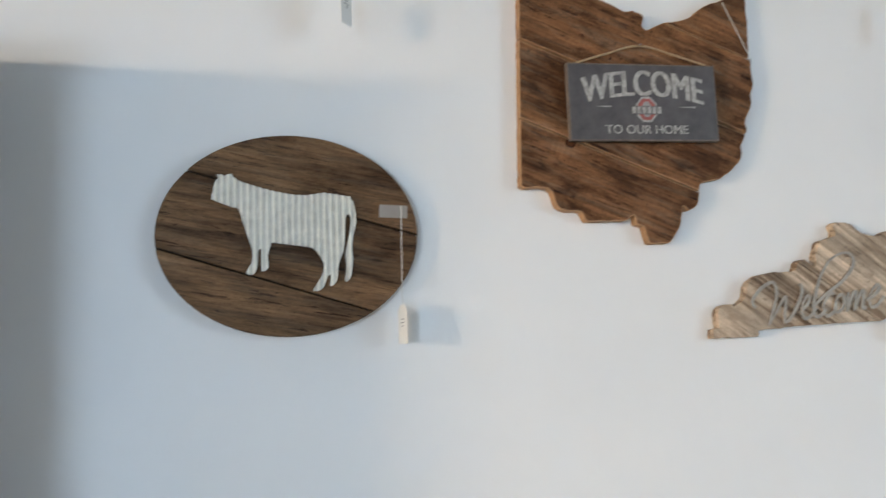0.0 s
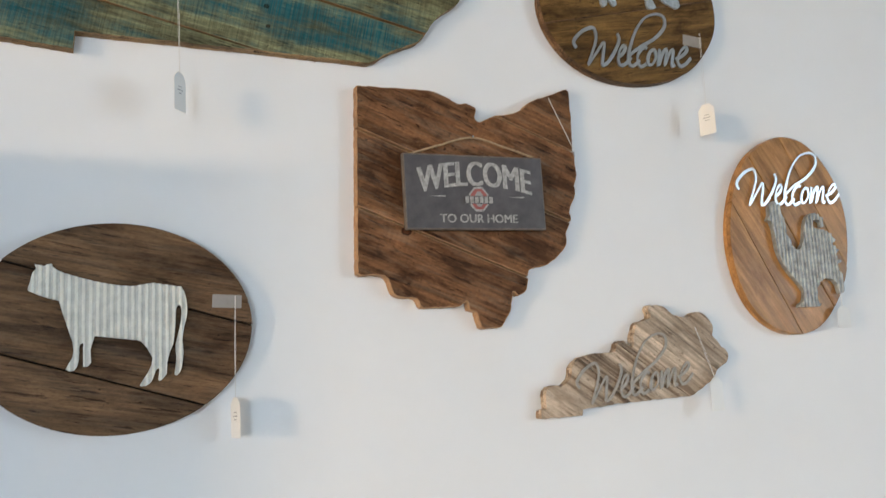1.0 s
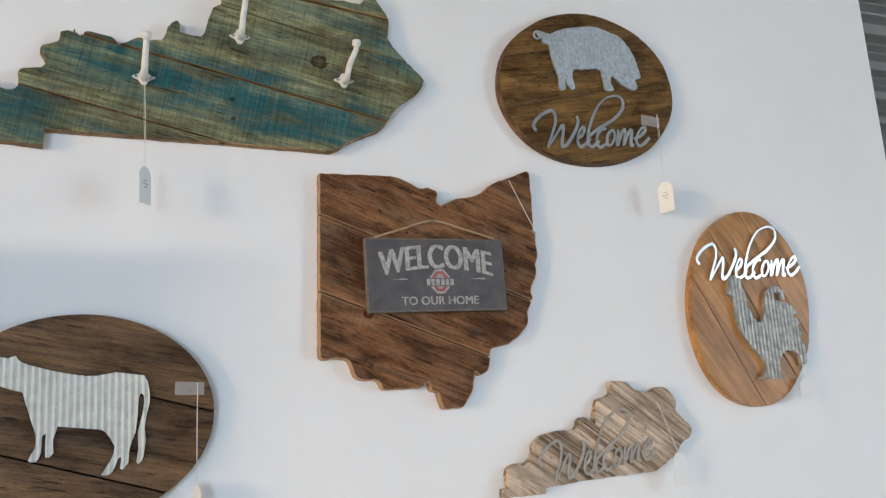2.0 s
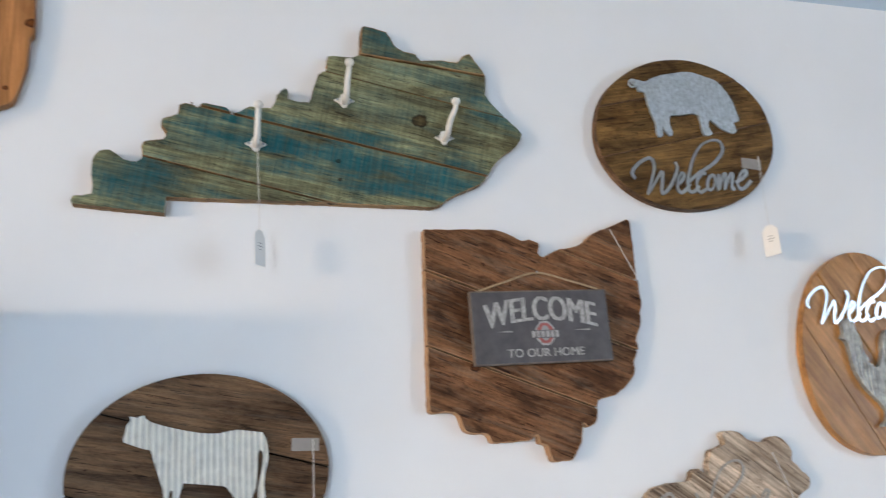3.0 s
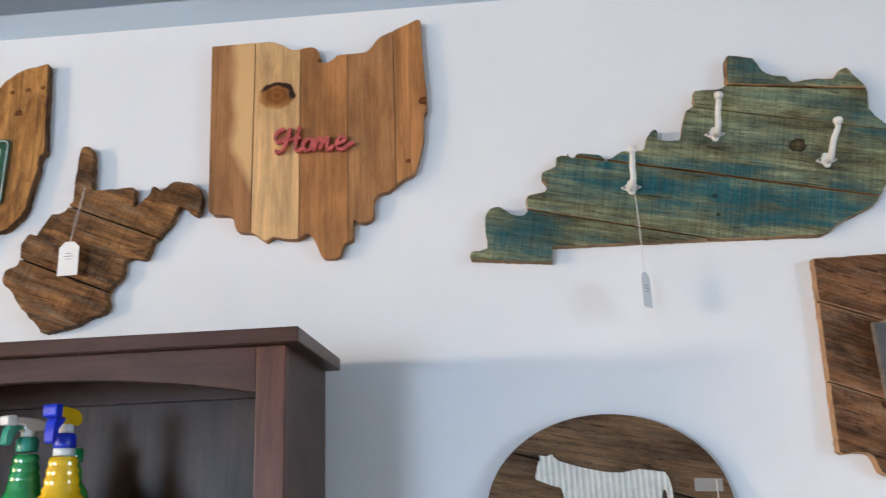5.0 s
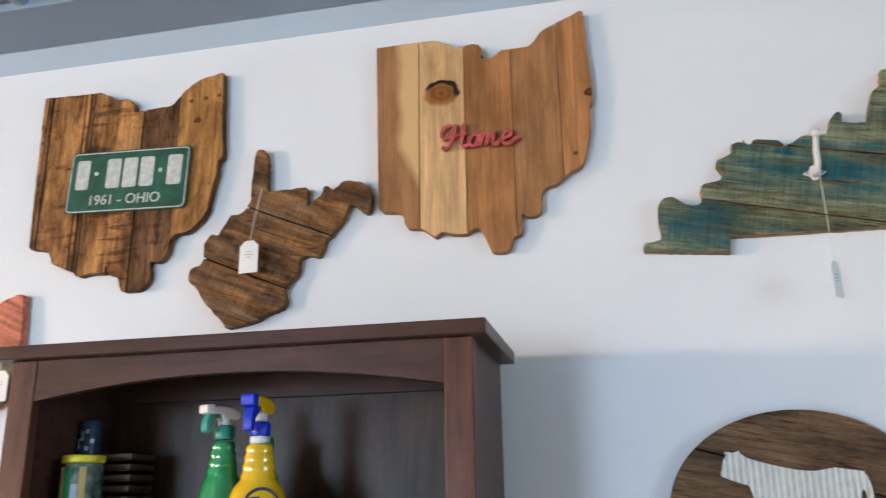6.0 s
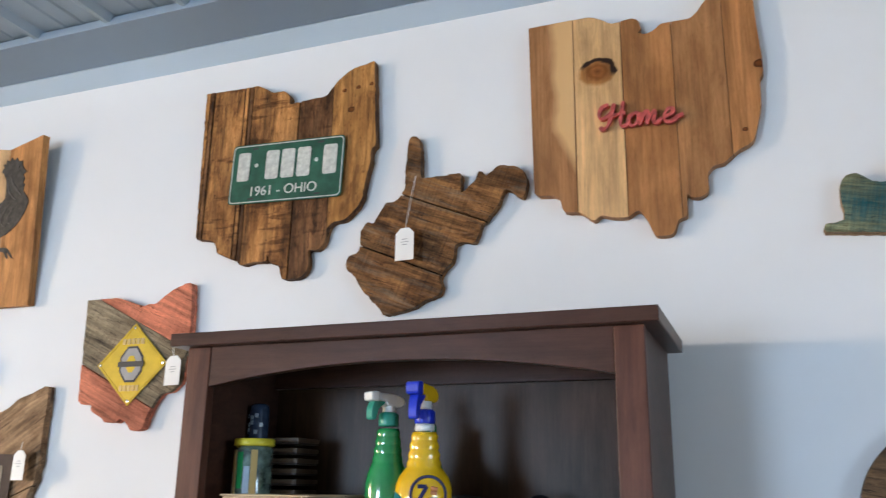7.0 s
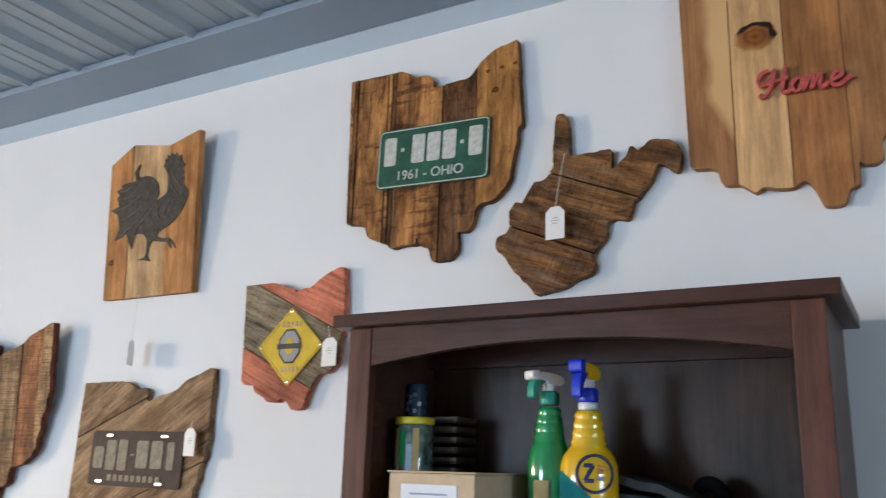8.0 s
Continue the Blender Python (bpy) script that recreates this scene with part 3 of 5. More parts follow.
def tag_and_string(x, top, z, y, turn, high=0.07, wide=0.038, knot=None, bars=True):
    """A price tag: card with clipped shoulders, on a doubled string from its board."""
    t = thing("price_tag", pose(x, y, z, 0, 0, turn), "white card price tag hanging on a thin white string", "tag", "price tags")
    w, h = wide / 2, high
    card = [(-w, -h), (w, -h), (w, -0.012), (w * 0.45, 0), (-w * 0.45, 0), (-w, -0.012)]
    part("card", thicken(flat(card), 0.0008, 0), M_TAG, t)
    bm = bmesh.new()
    kx, kz = knot if knot else (0.0, top - z)
    for d in (-0.0022, 0.0022):
        tube([(d * 0.3, 0.0004, -0.006), (d + kx * 0.5, 0.0015, kz * 0.5), (kx + d * 0.4, 0.003, kz)], 0.00042, 5, bm=bm)
    part("string", bm, M_STRING, t, "thin white cotton string")
    if bars:
        bm = bmesh.new()
        for k, wd in enumerate((0.3, 0.45, 0.25)):
            box_bm(-w * wd, w * wd, -0.0006, -0.0001, -0.026 - 0.006 * k, -0.0245 - 0.006 * k, bm=bm)
        part("print_bars", bm, M_TAGINK, t, "faint grey pen marks")
    return t


def tape(parent, x0, x1, z0, z1, turn=0.0):
    part("tape", slab(x0, x1, z0, z1, -0.0012, 0.0008, 0.001, turn), M_TAPE, parent, "strip of clear tape holding a string")

# ---- outlines, in millimetres ----
OHIO_SQUARE = [
    (12, 472), (160, 474), (192, 465), (221, 451), (244, 454), (257, 448), (261, 438), (257, 424), (266, 416),
    (287, 424), (302, 432), (334, 437), (363, 448), (394, 471), (431, 484), (470, 500), (482, 497), (483, 444),
    (481, 375), (485, 315), (477, 292), (479, 275), (463, 242), (463, 216), (451, 191), (451, 171), (436, 149),
    (402, 125), (377, 120), (359, 114), (354, 93), (349, 74), (331, 63), (318, 70), (311, 34), (289, 2), (266, 0),
    (246, 2), (237, 32), (223, 37), (218, 53), (198, 43), (126, 42), (114, 60), (87, 62), (69, 70), (58, 99), (32, 106),
    (0, 109),
]
OHIO_SMOOTH = [
    (0, 504), (131, 505), (162, 492), (183, 480), (223, 483), (238, 474), (242, 455), (237, 447), (254, 442),
    (270, 448), (284, 459), (339, 460), (357, 473), (373, 494), (400, 506), (437, 521), (464, 528), (467, 434),
    (472, 354), (472, 315), (465, 302), (463, 251), (454, 211), (442, 174), (415, 159), (386, 136), (368, 133),
    (355, 117), (354, 83), (339, 72), (322, 73), (313, 79), (311, 37), (294, 29), (283, 3), (260, 0), (247, 5),
    (235, 35), (219, 56), (197, 45), (168, 47), (145, 53), (129, 44), (102, 64), (70, 70), (61, 98), (46, 107),
    (7, 118),
]
OHIO_PLATE = [
    (0, 509), (146, 506), (173, 497), (204, 479), (231, 478), (250, 461), (250, 444), (254, 440), (287, 443),
    (315, 446), (347, 447), (367, 466), (391, 488), (425, 507), (475, 517), (480, 451), (483, 379), (488, 305),
    (477, 291), (474, 254), (465, 218), (459, 181), (449, 158), (417, 129), (385, 125), (372, 107), (366, 80),
    (346, 64), (325, 64), (327, 26), (311, 4), (287, 0), (263, 2), (255, 22), (248, 35), (226, 43), (219, 60),
    (216, 48), (180, 48), (147, 44), (132, 56), (94, 70), (74, 82), (65, 106), (33, 117), (9, 123),
]
OHIO_SMALL = [
    (0, 323), (91, 322), (123, 315), (149, 305), (164, 301), (171, 293), (198, 301), (216, 300), (238, 317), (266, 332),
    (299, 344), (316, 342), (321, 291), (323, 221), (322, 185), (313, 162), (311, 117), (290, 91), (263, 85), (244, 69),
    (231, 47), (222, 27), (218, 9), (204, 0), (181, 0), (167, 16), (146, 28), (134, 19), (101, 21), (88, 31), (58, 46),
    (50, 63), (12, 71),
]
KENTUCKY_NORTH = [
    (1, 31), (32, 36), (31, 71), (32, 101), (43, 119), (61, 122), (86, 104), (108, 101), (118, 109), (116, 133),
    (124, 145), (155, 149), (160, 164), (151, 180), (154, 192), (181, 203), (184, 222), (208, 227), (217, 218),
    (228, 227), (272, 220), (282, 209), (298, 213), (319, 225), (359, 223), (371, 252), (387, 268), (394, 259),
    (393, 245), (433, 240), (443, 265), (455, 303), (474, 317), (477, 347), (507, 349), (545, 356),
]
KENTUCKY_SOUTH = [
    (549, 415), (557, 424), (604, 414), (618, 385), (640, 371), (664, 367), (677, 352), (722, 357), (757, 354),
    (771, 370), (788, 377), (797, 362), (821, 326), (816, 283), (841, 250), (871, 217), (892, 194), (879, 167),
    (847, 144), (827, 126), (807, 97), (790, 77), (753, 60), (717, 42), (686, 23), (455, 28), (162, 32), (160, 0),
    (0, 15),
]
KENTUCKY_SMALL = [
    (0, 0), (1, 16), (13, 19), (11, 44), (22, 60), (41, 63), (47, 59), (71, 74), (76, 96), (97, 115), (137, 122),
    (182, 124), (189, 140), (203, 146), (226, 131), (228, 152), (238, 175), (245, 183), (275, 192), (272, 210),
    (280, 219), (313, 216), (333, 199), (368, 191), (391, 199), (407, 202), (428, 188), (439, 169), (436, 151),
    (457, 126), (473, 109), (465, 89), (436, 74), (426, 58), (394, 39), (358, 23), (187, 19), (94, 12), (93, 0),
]
WEST_VIRGINIA = [
    (145, 400), (156, 408), (167, 404), (172, 381), (177, 312), (182, 303), (266, 305), (271, 289), (270, 260),
    (288, 273), (304, 286), (309, 301), (319, 303), (329, 292), (341, 301), (354, 311), (369, 311), (400, 302),
    (411, 289), (418, 267), (409, 235), (393, 241), (369, 257), (356, 229), (328, 190), (316, 182), (302, 146),
    (273, 150), (257, 141), (252, 111), (226, 80), (230, 54), (220, 37), (187, 25), (158, 11), (100, 0), (84, 16),
    (36, 67), (19, 95), (0, 112), (3, 139), (24, 145), (33, 165), (32, 195), (49, 216), (63, 213), (91, 257),
    (111, 256), (136, 281), (137, 316),
]
COW = [
    (0, 160), (2, 173), (6, 189), (11, 196), (9, 203), (22, 200), (33, 204), (36, 198), (48, 190), (82, 179),
    (124, 169), (159, 166), (189, 171), (234, 164), (242, 144), (244, 120), (239, 96), (236, 73), (238, 54), (234, 26),
    (227, 15), (223, 19), (226, 40), (225, 66), (229, 84), (234, 108), (235, 126), (231, 134), (226, 126), (225, 104), (223, 84), (221, 68), (216, 55), (211, 37), (210, 18), (201, 8), (197, 10), (199, 28),
    (193, 24), (186, 6), (176, 0), (168, 2), (182, 24), (188, 47), (173, 71), (164, 76), (99, 85), (94, 42), (82, 36),
    (82, 74), (76, 70), (75, 43), (68, 30), (56, 33), (66, 52), (66, 75), (50, 125), (45, 143), (35, 146),
]
PIG = [
    (0, 133), (8, 140), (25, 137), (37, 136), (48, 143), (79, 155), (134, 167), (165, 168), (203, 158), (226, 151),
    (247, 129), (263, 101), (271, 69), (274, 52), (261, 48), (257, 43), (262, 25), (249, 18), (218, 30), (194, 50),
    (187, 30), (196, 14), (177, 9), (169, 17), (164, 59), (137, 61), (114, 56), (91, 55), (84, 35), (90, 10), (81, 4),
    (69, 17), (64, 33), (64, 5), (52, 0), (47, 11), (48, 34), (39, 58), (32, 92), (30, 109), (15, 111), (12, 122),
]
HEN = [
    (-60, 54), (-54, 66), (-47, 60), (-43, 70), (-36, 61), (-28, 62), (-25, 50), (-19, 26), (-14, -4), (-3, -32), (8, -43), (19, -43),
    (31, -28), (38, -4), (43, 18), (53, 35), (70, 43), (90, 39), (101, 26), (101, 13), (93, 10), (92, 21), (82, 28), (70, 25), (65, 12),
    (80, 6), (98, 4), (115, -3), (131, -22), (121, -30), (139, -45), (127, -56), (141, -72), (129, -82), (142, -105), (145, -138),
    (128, -148), (123, -128), (112, -116), (89, -111), (68, -123), (57, -144), (56, -163), (64, -172), (60, -177), (0, -177), (0, -171),
    (13, -164), (19, -142), (-3, -115), (-30, -85), (-48, -44), (-52, -2), (-57, 18), (-68, 24), (-60, 36),
]
ROOSTER = [
    (219, 376), (227, 388), (221, 397), (232, 397), (234, 410), (244, 403), (252, 414), (261, 404), (272, 411), (278, 399), (291, 401), (293, 388), (299, 377), (309, 368), (299, 360), (305, 347), (300, 338), (307, 331), (303, 315), (317, 299),
    (325, 281), (312, 249), (287, 219), (254, 197), (221, 187), (206, 172), (232, 162), (259, 161), (276, 144), (287, 128),
    (276, 135), (263, 149), (270, 129), (259, 135), (250, 149), (210, 155), (184, 157), (177, 130), (173, 114), (188, 99),
    (162, 105), (131, 108), (158, 114), (166, 126), (166, 163), (149, 183), (122, 186), (111, 182), (105, 144), (92, 164),
    (76, 193), (61, 183), (28, 176), (45, 205), (41, 238), (34, 255), (6, 270), (39, 279), (30, 304), (39, 314),
    (26, 328), (52, 334), (43, 343), (78, 347), (107, 349), (100, 371), (107, 387), (125, 398), (116, 378), (120, 357),
    (149, 358), (177, 350), (199, 328), (206, 298), (197, 279), (221, 286), (239, 299), (239, 344), (228, 368),
]
WELCOME_STROKES = (
    [(6, 35), (1, 41), (0, 50), (9, 62), (24, 75), (40, 83), (50, 85), (56, 77), (56, 58), (47, 34), (32, 0), (42, 11), (59, 34), (74, 53), (76, 46), (68, 8), (71, 2), (83, 10), (100, 32), (113, 55), (116, 69), (112, 78)],
    [(111, 24), (123, 33), (131, 47), (126, 52), (115, 38), (110, 19), (114, 6), (127, 9), (144, 26)],
    [(141, 31), (169, 52), (210, 76), (237, 101), (244, 120), (238, 134), (218, 136), (189, 123), (164, 93), (147, 58), (138, 30), (139, 10), (150, 8), (167, 22)],
    [(189, 51), (180, 53), (164, 36), (161, 18), (168, 7), (184, 15)],
    [(199, 47), (190, 32), (189, 15), (200, 16), (211, 33), (209, 49), (199, 47)],
    [(223, 53), (215, 14), (231, 45), (242, 53), (233, 15), (250, 47), (260, 54), (253, 19), (262, 20)],
    [(264, 34), (284, 43), (299, 58), (294, 65), (279, 51), (270, 31), (276, 18), (291, 24), (308, 40)],
)
HOME_STROKES = (
    [(21, 55), (7, 50), (0, 35), (5, 25), (17, 29), (28, 39)],
    [(32, 56), (26, 31), (17, 9), (8, 2), (1, 7)],
    [(14, 27), (38, 31), (54, 32)],
    [(51, 58), (46, 30), (43, 8), (52, 3), (62, 12)],
    [(71, 29), (61, 19), (61, 7), (69, 2), (78, 11), (79, 26), (71, 29)],
    [(85, 28), (81, 3), (92, 25), (99, 27), (96, 2), (106, 23), (113, 27), (110, 5), (118, 2), (125, 11)],
    [(129, 11), (146, 17), (148, 26), (139, 28), (131, 16), (132, 3), (144, 0), (158, 9), (168, 12)],
)

# ---- structure ----
TOP, END = 2.94, 1.985      # underside of the ceiling trim, free end of the sign wall


def ribbed(x0, x1, y0, y1, z, along_y, pitch=0.229, up=0.018):
    """Metal ceiling sheet with a tall rib every nine inches, each with its low stiffeners."""
    lo, hi, lines = (x0, x1, []) if along_y else (y0, y1, [])
    u = lo
    while u < hi:
        for du, dz in ((0.0, -up), (0.012, -up), (0.026, 0), (0.085, 0), (0.09, -0.004), (0.098, -0.004), (0.103, 0),
                       (0.14, 0), (0.145, -0.004), (0.153, -0.004), (0.158, 0), (0.203, 0), (0.2289, -up)):
            lines.append((min(u + du, hi), z + dz))
        u += pitch
    bm = bmesh.new()
    rows = []
    for end in ((y0, y1) if along_y else (x0, x1)):
        rows.append([bm.verts.new((a, end, h) if along_y else (end, a, h)) for a, h in lines])
    for i in range(len(lines) - 1):
        if (rows[0][i].co - rows[0][i + 1].co).length > 1e-6:
            bm.faces.new((rows[0][i], rows[0][i + 1], rows[1][i + 1], rows[1][i]))
    return bm


def wall_with_hole(axis, at, thick, u0, u1, z1, hole):
    """A wall with a window opening through it; axis: the axis that it stands across."""
    a0, a1, b0, b1 = hole
    bm = bmesh.new()
    for p, q, r, s in ((u0, a0, 0, z1), (a1, u1, 0, z1), (a0, a1, 0, b0), (a0, a1, b1, z1)):
        if axis == "x":
            box_bm(at, at + thick, p, q, r, s, bm=bm)
        else:
            box_bm(p, q, at, at + thick, r, s, bm=bm)
    return bm


setting("floor", box_bm(LEFT - 0.2, RIGHT + 0.2, REAR - 0.2, 5.3, -0.1, 0.0), M_FLOOR, "grey concrete shop floor", "floor")
setting("wall_north", box_bm(LEFT, END, WALL, WALL + 0.13, 0, TOP + 0.06), M_WALL, "white painted wall hung with wooden signs", "wall")
setting("wall_return", box_bm(END - 0.13, END - 0.002, WALL + 0.13, 5.1, 0, TOP + 0.06), M_WALL, "white painted return wall", "wall")
setting("wall_west", wall_with_hole("x", LEFT - 0.13, 0.13, REAR, WALL + 0.13, 3.1, (-4.9, -3.1, 1.85, 2.85)), M_WALL, "white painted wall with a window", "wall")
setting("wall_east", wall_with_hole("x", RIGHT, 0.13, REAR, 5.1, 3.1, (-3.25, -1.75, 1.35, 2.85)), M_WALL, "white painted wall with a window", "wall")
setting("wall_south", wall_with_hole("y", REAR - 0.13, 0.13, LEFT - 0.13, RIGHT + 0.13, 3.1, (-4.5, -3.0, 0.55, 2.65)), M_WALL, "white painted wall with a window", "wall")
setting("wall_bay", box_bm(END - 0.13, RIGHT + 0.13, 5.1, 5.2, 0, 3.1), M_WALL, "white painted back wall of the side bay", "wall")
setting("ceiling", ribbed(LEFT, RIGHT, REAR, 1.03, 2.966, True), M_CEIL, "pale grey ribbed metal ceiling", "ceiling")
setting("ceiling_bay", ribbed(END - 0.1, RIGHT, 1.03, 5.1, 2.966, False), M_BAY, "dark grey ribbed metal ceiling over the side bay", "ceiling")
setting("roof_slab", box_bm(LEFT - 0.2, RIGHT + 0.2, REAR - 0.2, 5.3, 3.1, 3.2), M_BAND, "plain slab over the ceiling", "ceiling")

# sloped cove strip against the wall, and the flat band that the ceiling sheets end on
bm = bmesh.new()
rows = [[bm.verts.new((x, y, z)) for y, z in ((WALL - 0.0005, 2.912), (1.168, 2.938), (1.168, 2.99), (WALL - 0.0005, 2.99))] for x in (LEFT, END)]
for k in range(4):
    bm.faces.new((rows[0][k], rows[0][(k + 1) % 4], rows[1][(k + 1) % 4], rows[1][k]))
bm.faces.new(rows[0]), bm.faces.new(rows[1])
setting("trim_cove", bm, M_TRIM, "light blue-grey cove strip along the wall top", "trim")
setting("trim_band", box_bm(LEFT, END, 1.003, 1.166, TOP, 2.962, 0.002), M_BAND, "flat grey board edging the metal ceiling", "trim")


def window(name, m, wide, high, label):
    """A window in its opening: frame of four bars, a mullion and two panes."""
    w = thing(name, m, label, "window", "", "structure")
    a, b, t = wide / 2, high / 2, 0.05
    for x0, x1, z0, z1 in ((-a, -a + t, -b, b), (a - t, a, -b, b), (-a + t, a - t, -b, -b + t), (-a + t, a - t, b - t, b), (-t / 2, t / 2, -b + t, b - t)):
        part("window_frame", box_bm(x0, x1, 0.05, 0.1, z0, z1, 0.004), M_WHITEPLASTIC, w)
    for x0, x1 in ((-a + t, -t / 2), (t / 2, a - t)):
        pane = part("pane", box_bm(x0, x1, 0.072, 0.078, -b + t, b - t), M_GLASS, w)
        pane.visible_shadow = False
    return w


window("window_1", pose(LEFT, -4.0, 2.35, 0, 0, 90), 1.8, 1.0, "white framed window in the end wall")
window("window_2", pose(RIGHT, -2.5, 2.1, 0, 0, -90), 1.5, 1.5, "white framed window in the end wall")
window("window_3", pose(-3.75, REAR, 1.6, 0, 0, 180), 1.5, 2.1, "tall white framed window")

# ---- bookcase ----
cab = thing("bookcase", pose(0, 0, 0), "dark espresso wooden bookcase with an arched top rail", "bookcase")
X0, X1, FRONT, BACK = -1.392, -0.555, 0.872, 1.17
part("top", box_bm(-1.418, -0.53, 0.85, 1.178, 2.103, 2.127, 0.002), M_CABINET, cab)
for x0, x1 in ((X0, X0 + 0.05), (X1 - 0.047, X1)):
    part("stile", box_bm(x0, x1, FRONT, FRONT + 0.021, 0.0, 2.1025, 0.002), M_CABINET_V, cab)
# darker finish than the stiles: the panels' shade is put into their colour
for x0, x1 in ((X0 + 0.002, X0 + 0.022), (X1 - 0.022, X1 - 0.002)):
    part("side_panel", box_bm(x0, x1, FRONT + 0.021, BACK, 0.0, 2.103, 0.001), M_CABINET, cab)
part("back_panel", box_bm(X0 + 0.022, X1 - 0.022, BACK - 0.012, BACK - 0.004, 0.05, 2.06), M_BACKING, cab, "dark wood-grained back panel")
part("back_rail", box_bm(X0 + 0.022, X1 - 0.022, BACK - 0.03, BACK - 0.013, 2.055, 2.103, 0.001), M_CABINET, cab)
a, b = X0 + 0.05, X1 - 0.047
arch = [(a, 2.103), (b, 2.103), (b, 2.03)]
arch += [(b + (a - b) * k / 24, 2.03 + 0.034 * (1 - (2 * k / 24 - 1) ** 2)) for k in range(1, 24)] + [(a, 2.03)]
rail = flat(arch, FRONT + 0.002)
part("arched_rail", thicken(rail, 0.018, 0.0015), M_CABINET, cab, "arched top rail")
for z in (1.722, 1.35, 0.95, 0.55, 0.1):
    part("shelf", box_bm(X0 + 0.022, X1 - 0.022, FRONT + 0.021, BACK - 0.012, z - 0.02, z, 0.001), M_CABINET, cab)
part("plinth", box_bm(X0 + 0.05, X1 - 0.047, FRONT + 0.004, FRONT + 0.02, 0.0, 0.1, 0.001), M_CABINET, cab)
SHELF = 1.722

# ---- things on the shelf ----
carton = thing("cardboard_box", pose(-1.172, 0.945, SHELF), "brown cardboard box with a white label on a bookcase shelf", "box")
part("body", box_bm(-0.082, 0.082, -0.125, 0.125, 0, 0.118, 0.002), M_CARD, carton)
for y0, y1 in ((-0.128, -0.004), (0.004, 0.128)):
    part("flap", box_bm(-0.085, 0.085, y0, y1, 0.1185, 0.1215, 0.001), M_CARD, carton)
lab = part("label", box_bm(-0.057, 0.05, -0.1265, -0.1252, 0.0, 0.1), M_LABEL, carton, "white printed paper label")
for z, w in ((0.083, 0.036), (0.074, 0.044), (0.066, 0.03)):
    part("print_bar", box_bm(-0.004 - w, -0.004 + w, -0.1272, -0.1266, z, z + 0.0032), M_BLUEINK, lab, "blurred blue line of print")

jar = thing("jar", pose(-1.31, 0.99, SHELF), "dark wrapped jar with a yellow lid beside a cardboard box", "jar")
part("body", lathe([(0.033, 0), (0.036, 0.004), (0.036, 0.2), (0.033, 0.207)]), M_JAR, jar, "", True)
part("lid", lathe([(0.037, 0.2075), (0.038, 0.209), (0.038, 0.219), (0.036, 0.221)]), M_LID, jar, "yellow ribbed lid", True)
# strips of colour paint the jar's striped contents and the highlights on it
for k, (a, z0, z1, mat) in enumerate(((235, 0.06, 0.2, M_GOLDLABEL), (262, 0.13, 0.196, M_GREENPLASTIC), (285, 0.1, 0.17, M_TINCHECK), (305, 0.07, 0.2, M_GOLDLABEL), (212, 0.1, 0.16, M_TINCHECK), (262, 0.06, 0.12, M_TINCHECK))):
    bm = box_bm(-0.006, 0.006, -0.0372, -0.0355, z0, z1, 0.0004)
    bmesh.ops.rotate(bm, verts=bm.verts, matrix=Matrix.Rotation(radians(a + 90), 3, "Z"))
    part("stripe_and_glint", bm, mat, jar, "narrow strip painting striped contents and highlights")

tin = thing("canister", pose(-1.348, 1.056, SHELF), "tall navy canister with pale checks", "canister")
part("body", lathe([(0.019, 0), (0.02, 0.003), (0.02, 0.282), (0.018, 0.29), (0.012, 0.294)]), M_TIN, tin, "", True)
for k in range(9):
    a, z = radians(205 + 28 * (k % 5)), 0.238 + 0.014 * (k % 3) + 0.004 * (k // 5)
    bm = box_bm(-0.0035, 0.0035, -0.0206, -0.0198, -0.004, 0.004)
    bmesh.ops.rotate(bm, verts=bm.verts, matrix=Matrix.Rotation(a + math.pi / 2, 3, "Z"))
    bmesh.ops.translate(bm, verts=bm.verts, vec=(0, 0, z))
    part("check", bm, M_TINCHECK, tin)

for k in range(12):
    tray = thing("tray", pose(-1.284 + 0.001 * (k % 2), 1.085, SHELF + 0.0195 * k), "dark brown shallow tray in a tall stack", "tray", "stacked trays")
    part("base", box_bm(-0.034, 0.034, -0.04, 0.04, 0.0, 0.004, 0.001), M_STACK, tray)
    for x0, x1, y0, y1 in ((-0.036, -0.033, -0.042, 0.042), (0.033, 0.036, -0.042, 0.042), (-0.033, 0.033, -0.042, -0.039), (-0.033, 0.033, 0.039, 0.042)):
        part("rim", box_bm(x0, x1, y0, y1, 0.004, 0.012, 0.0008), M_TRAYRIM, tray)


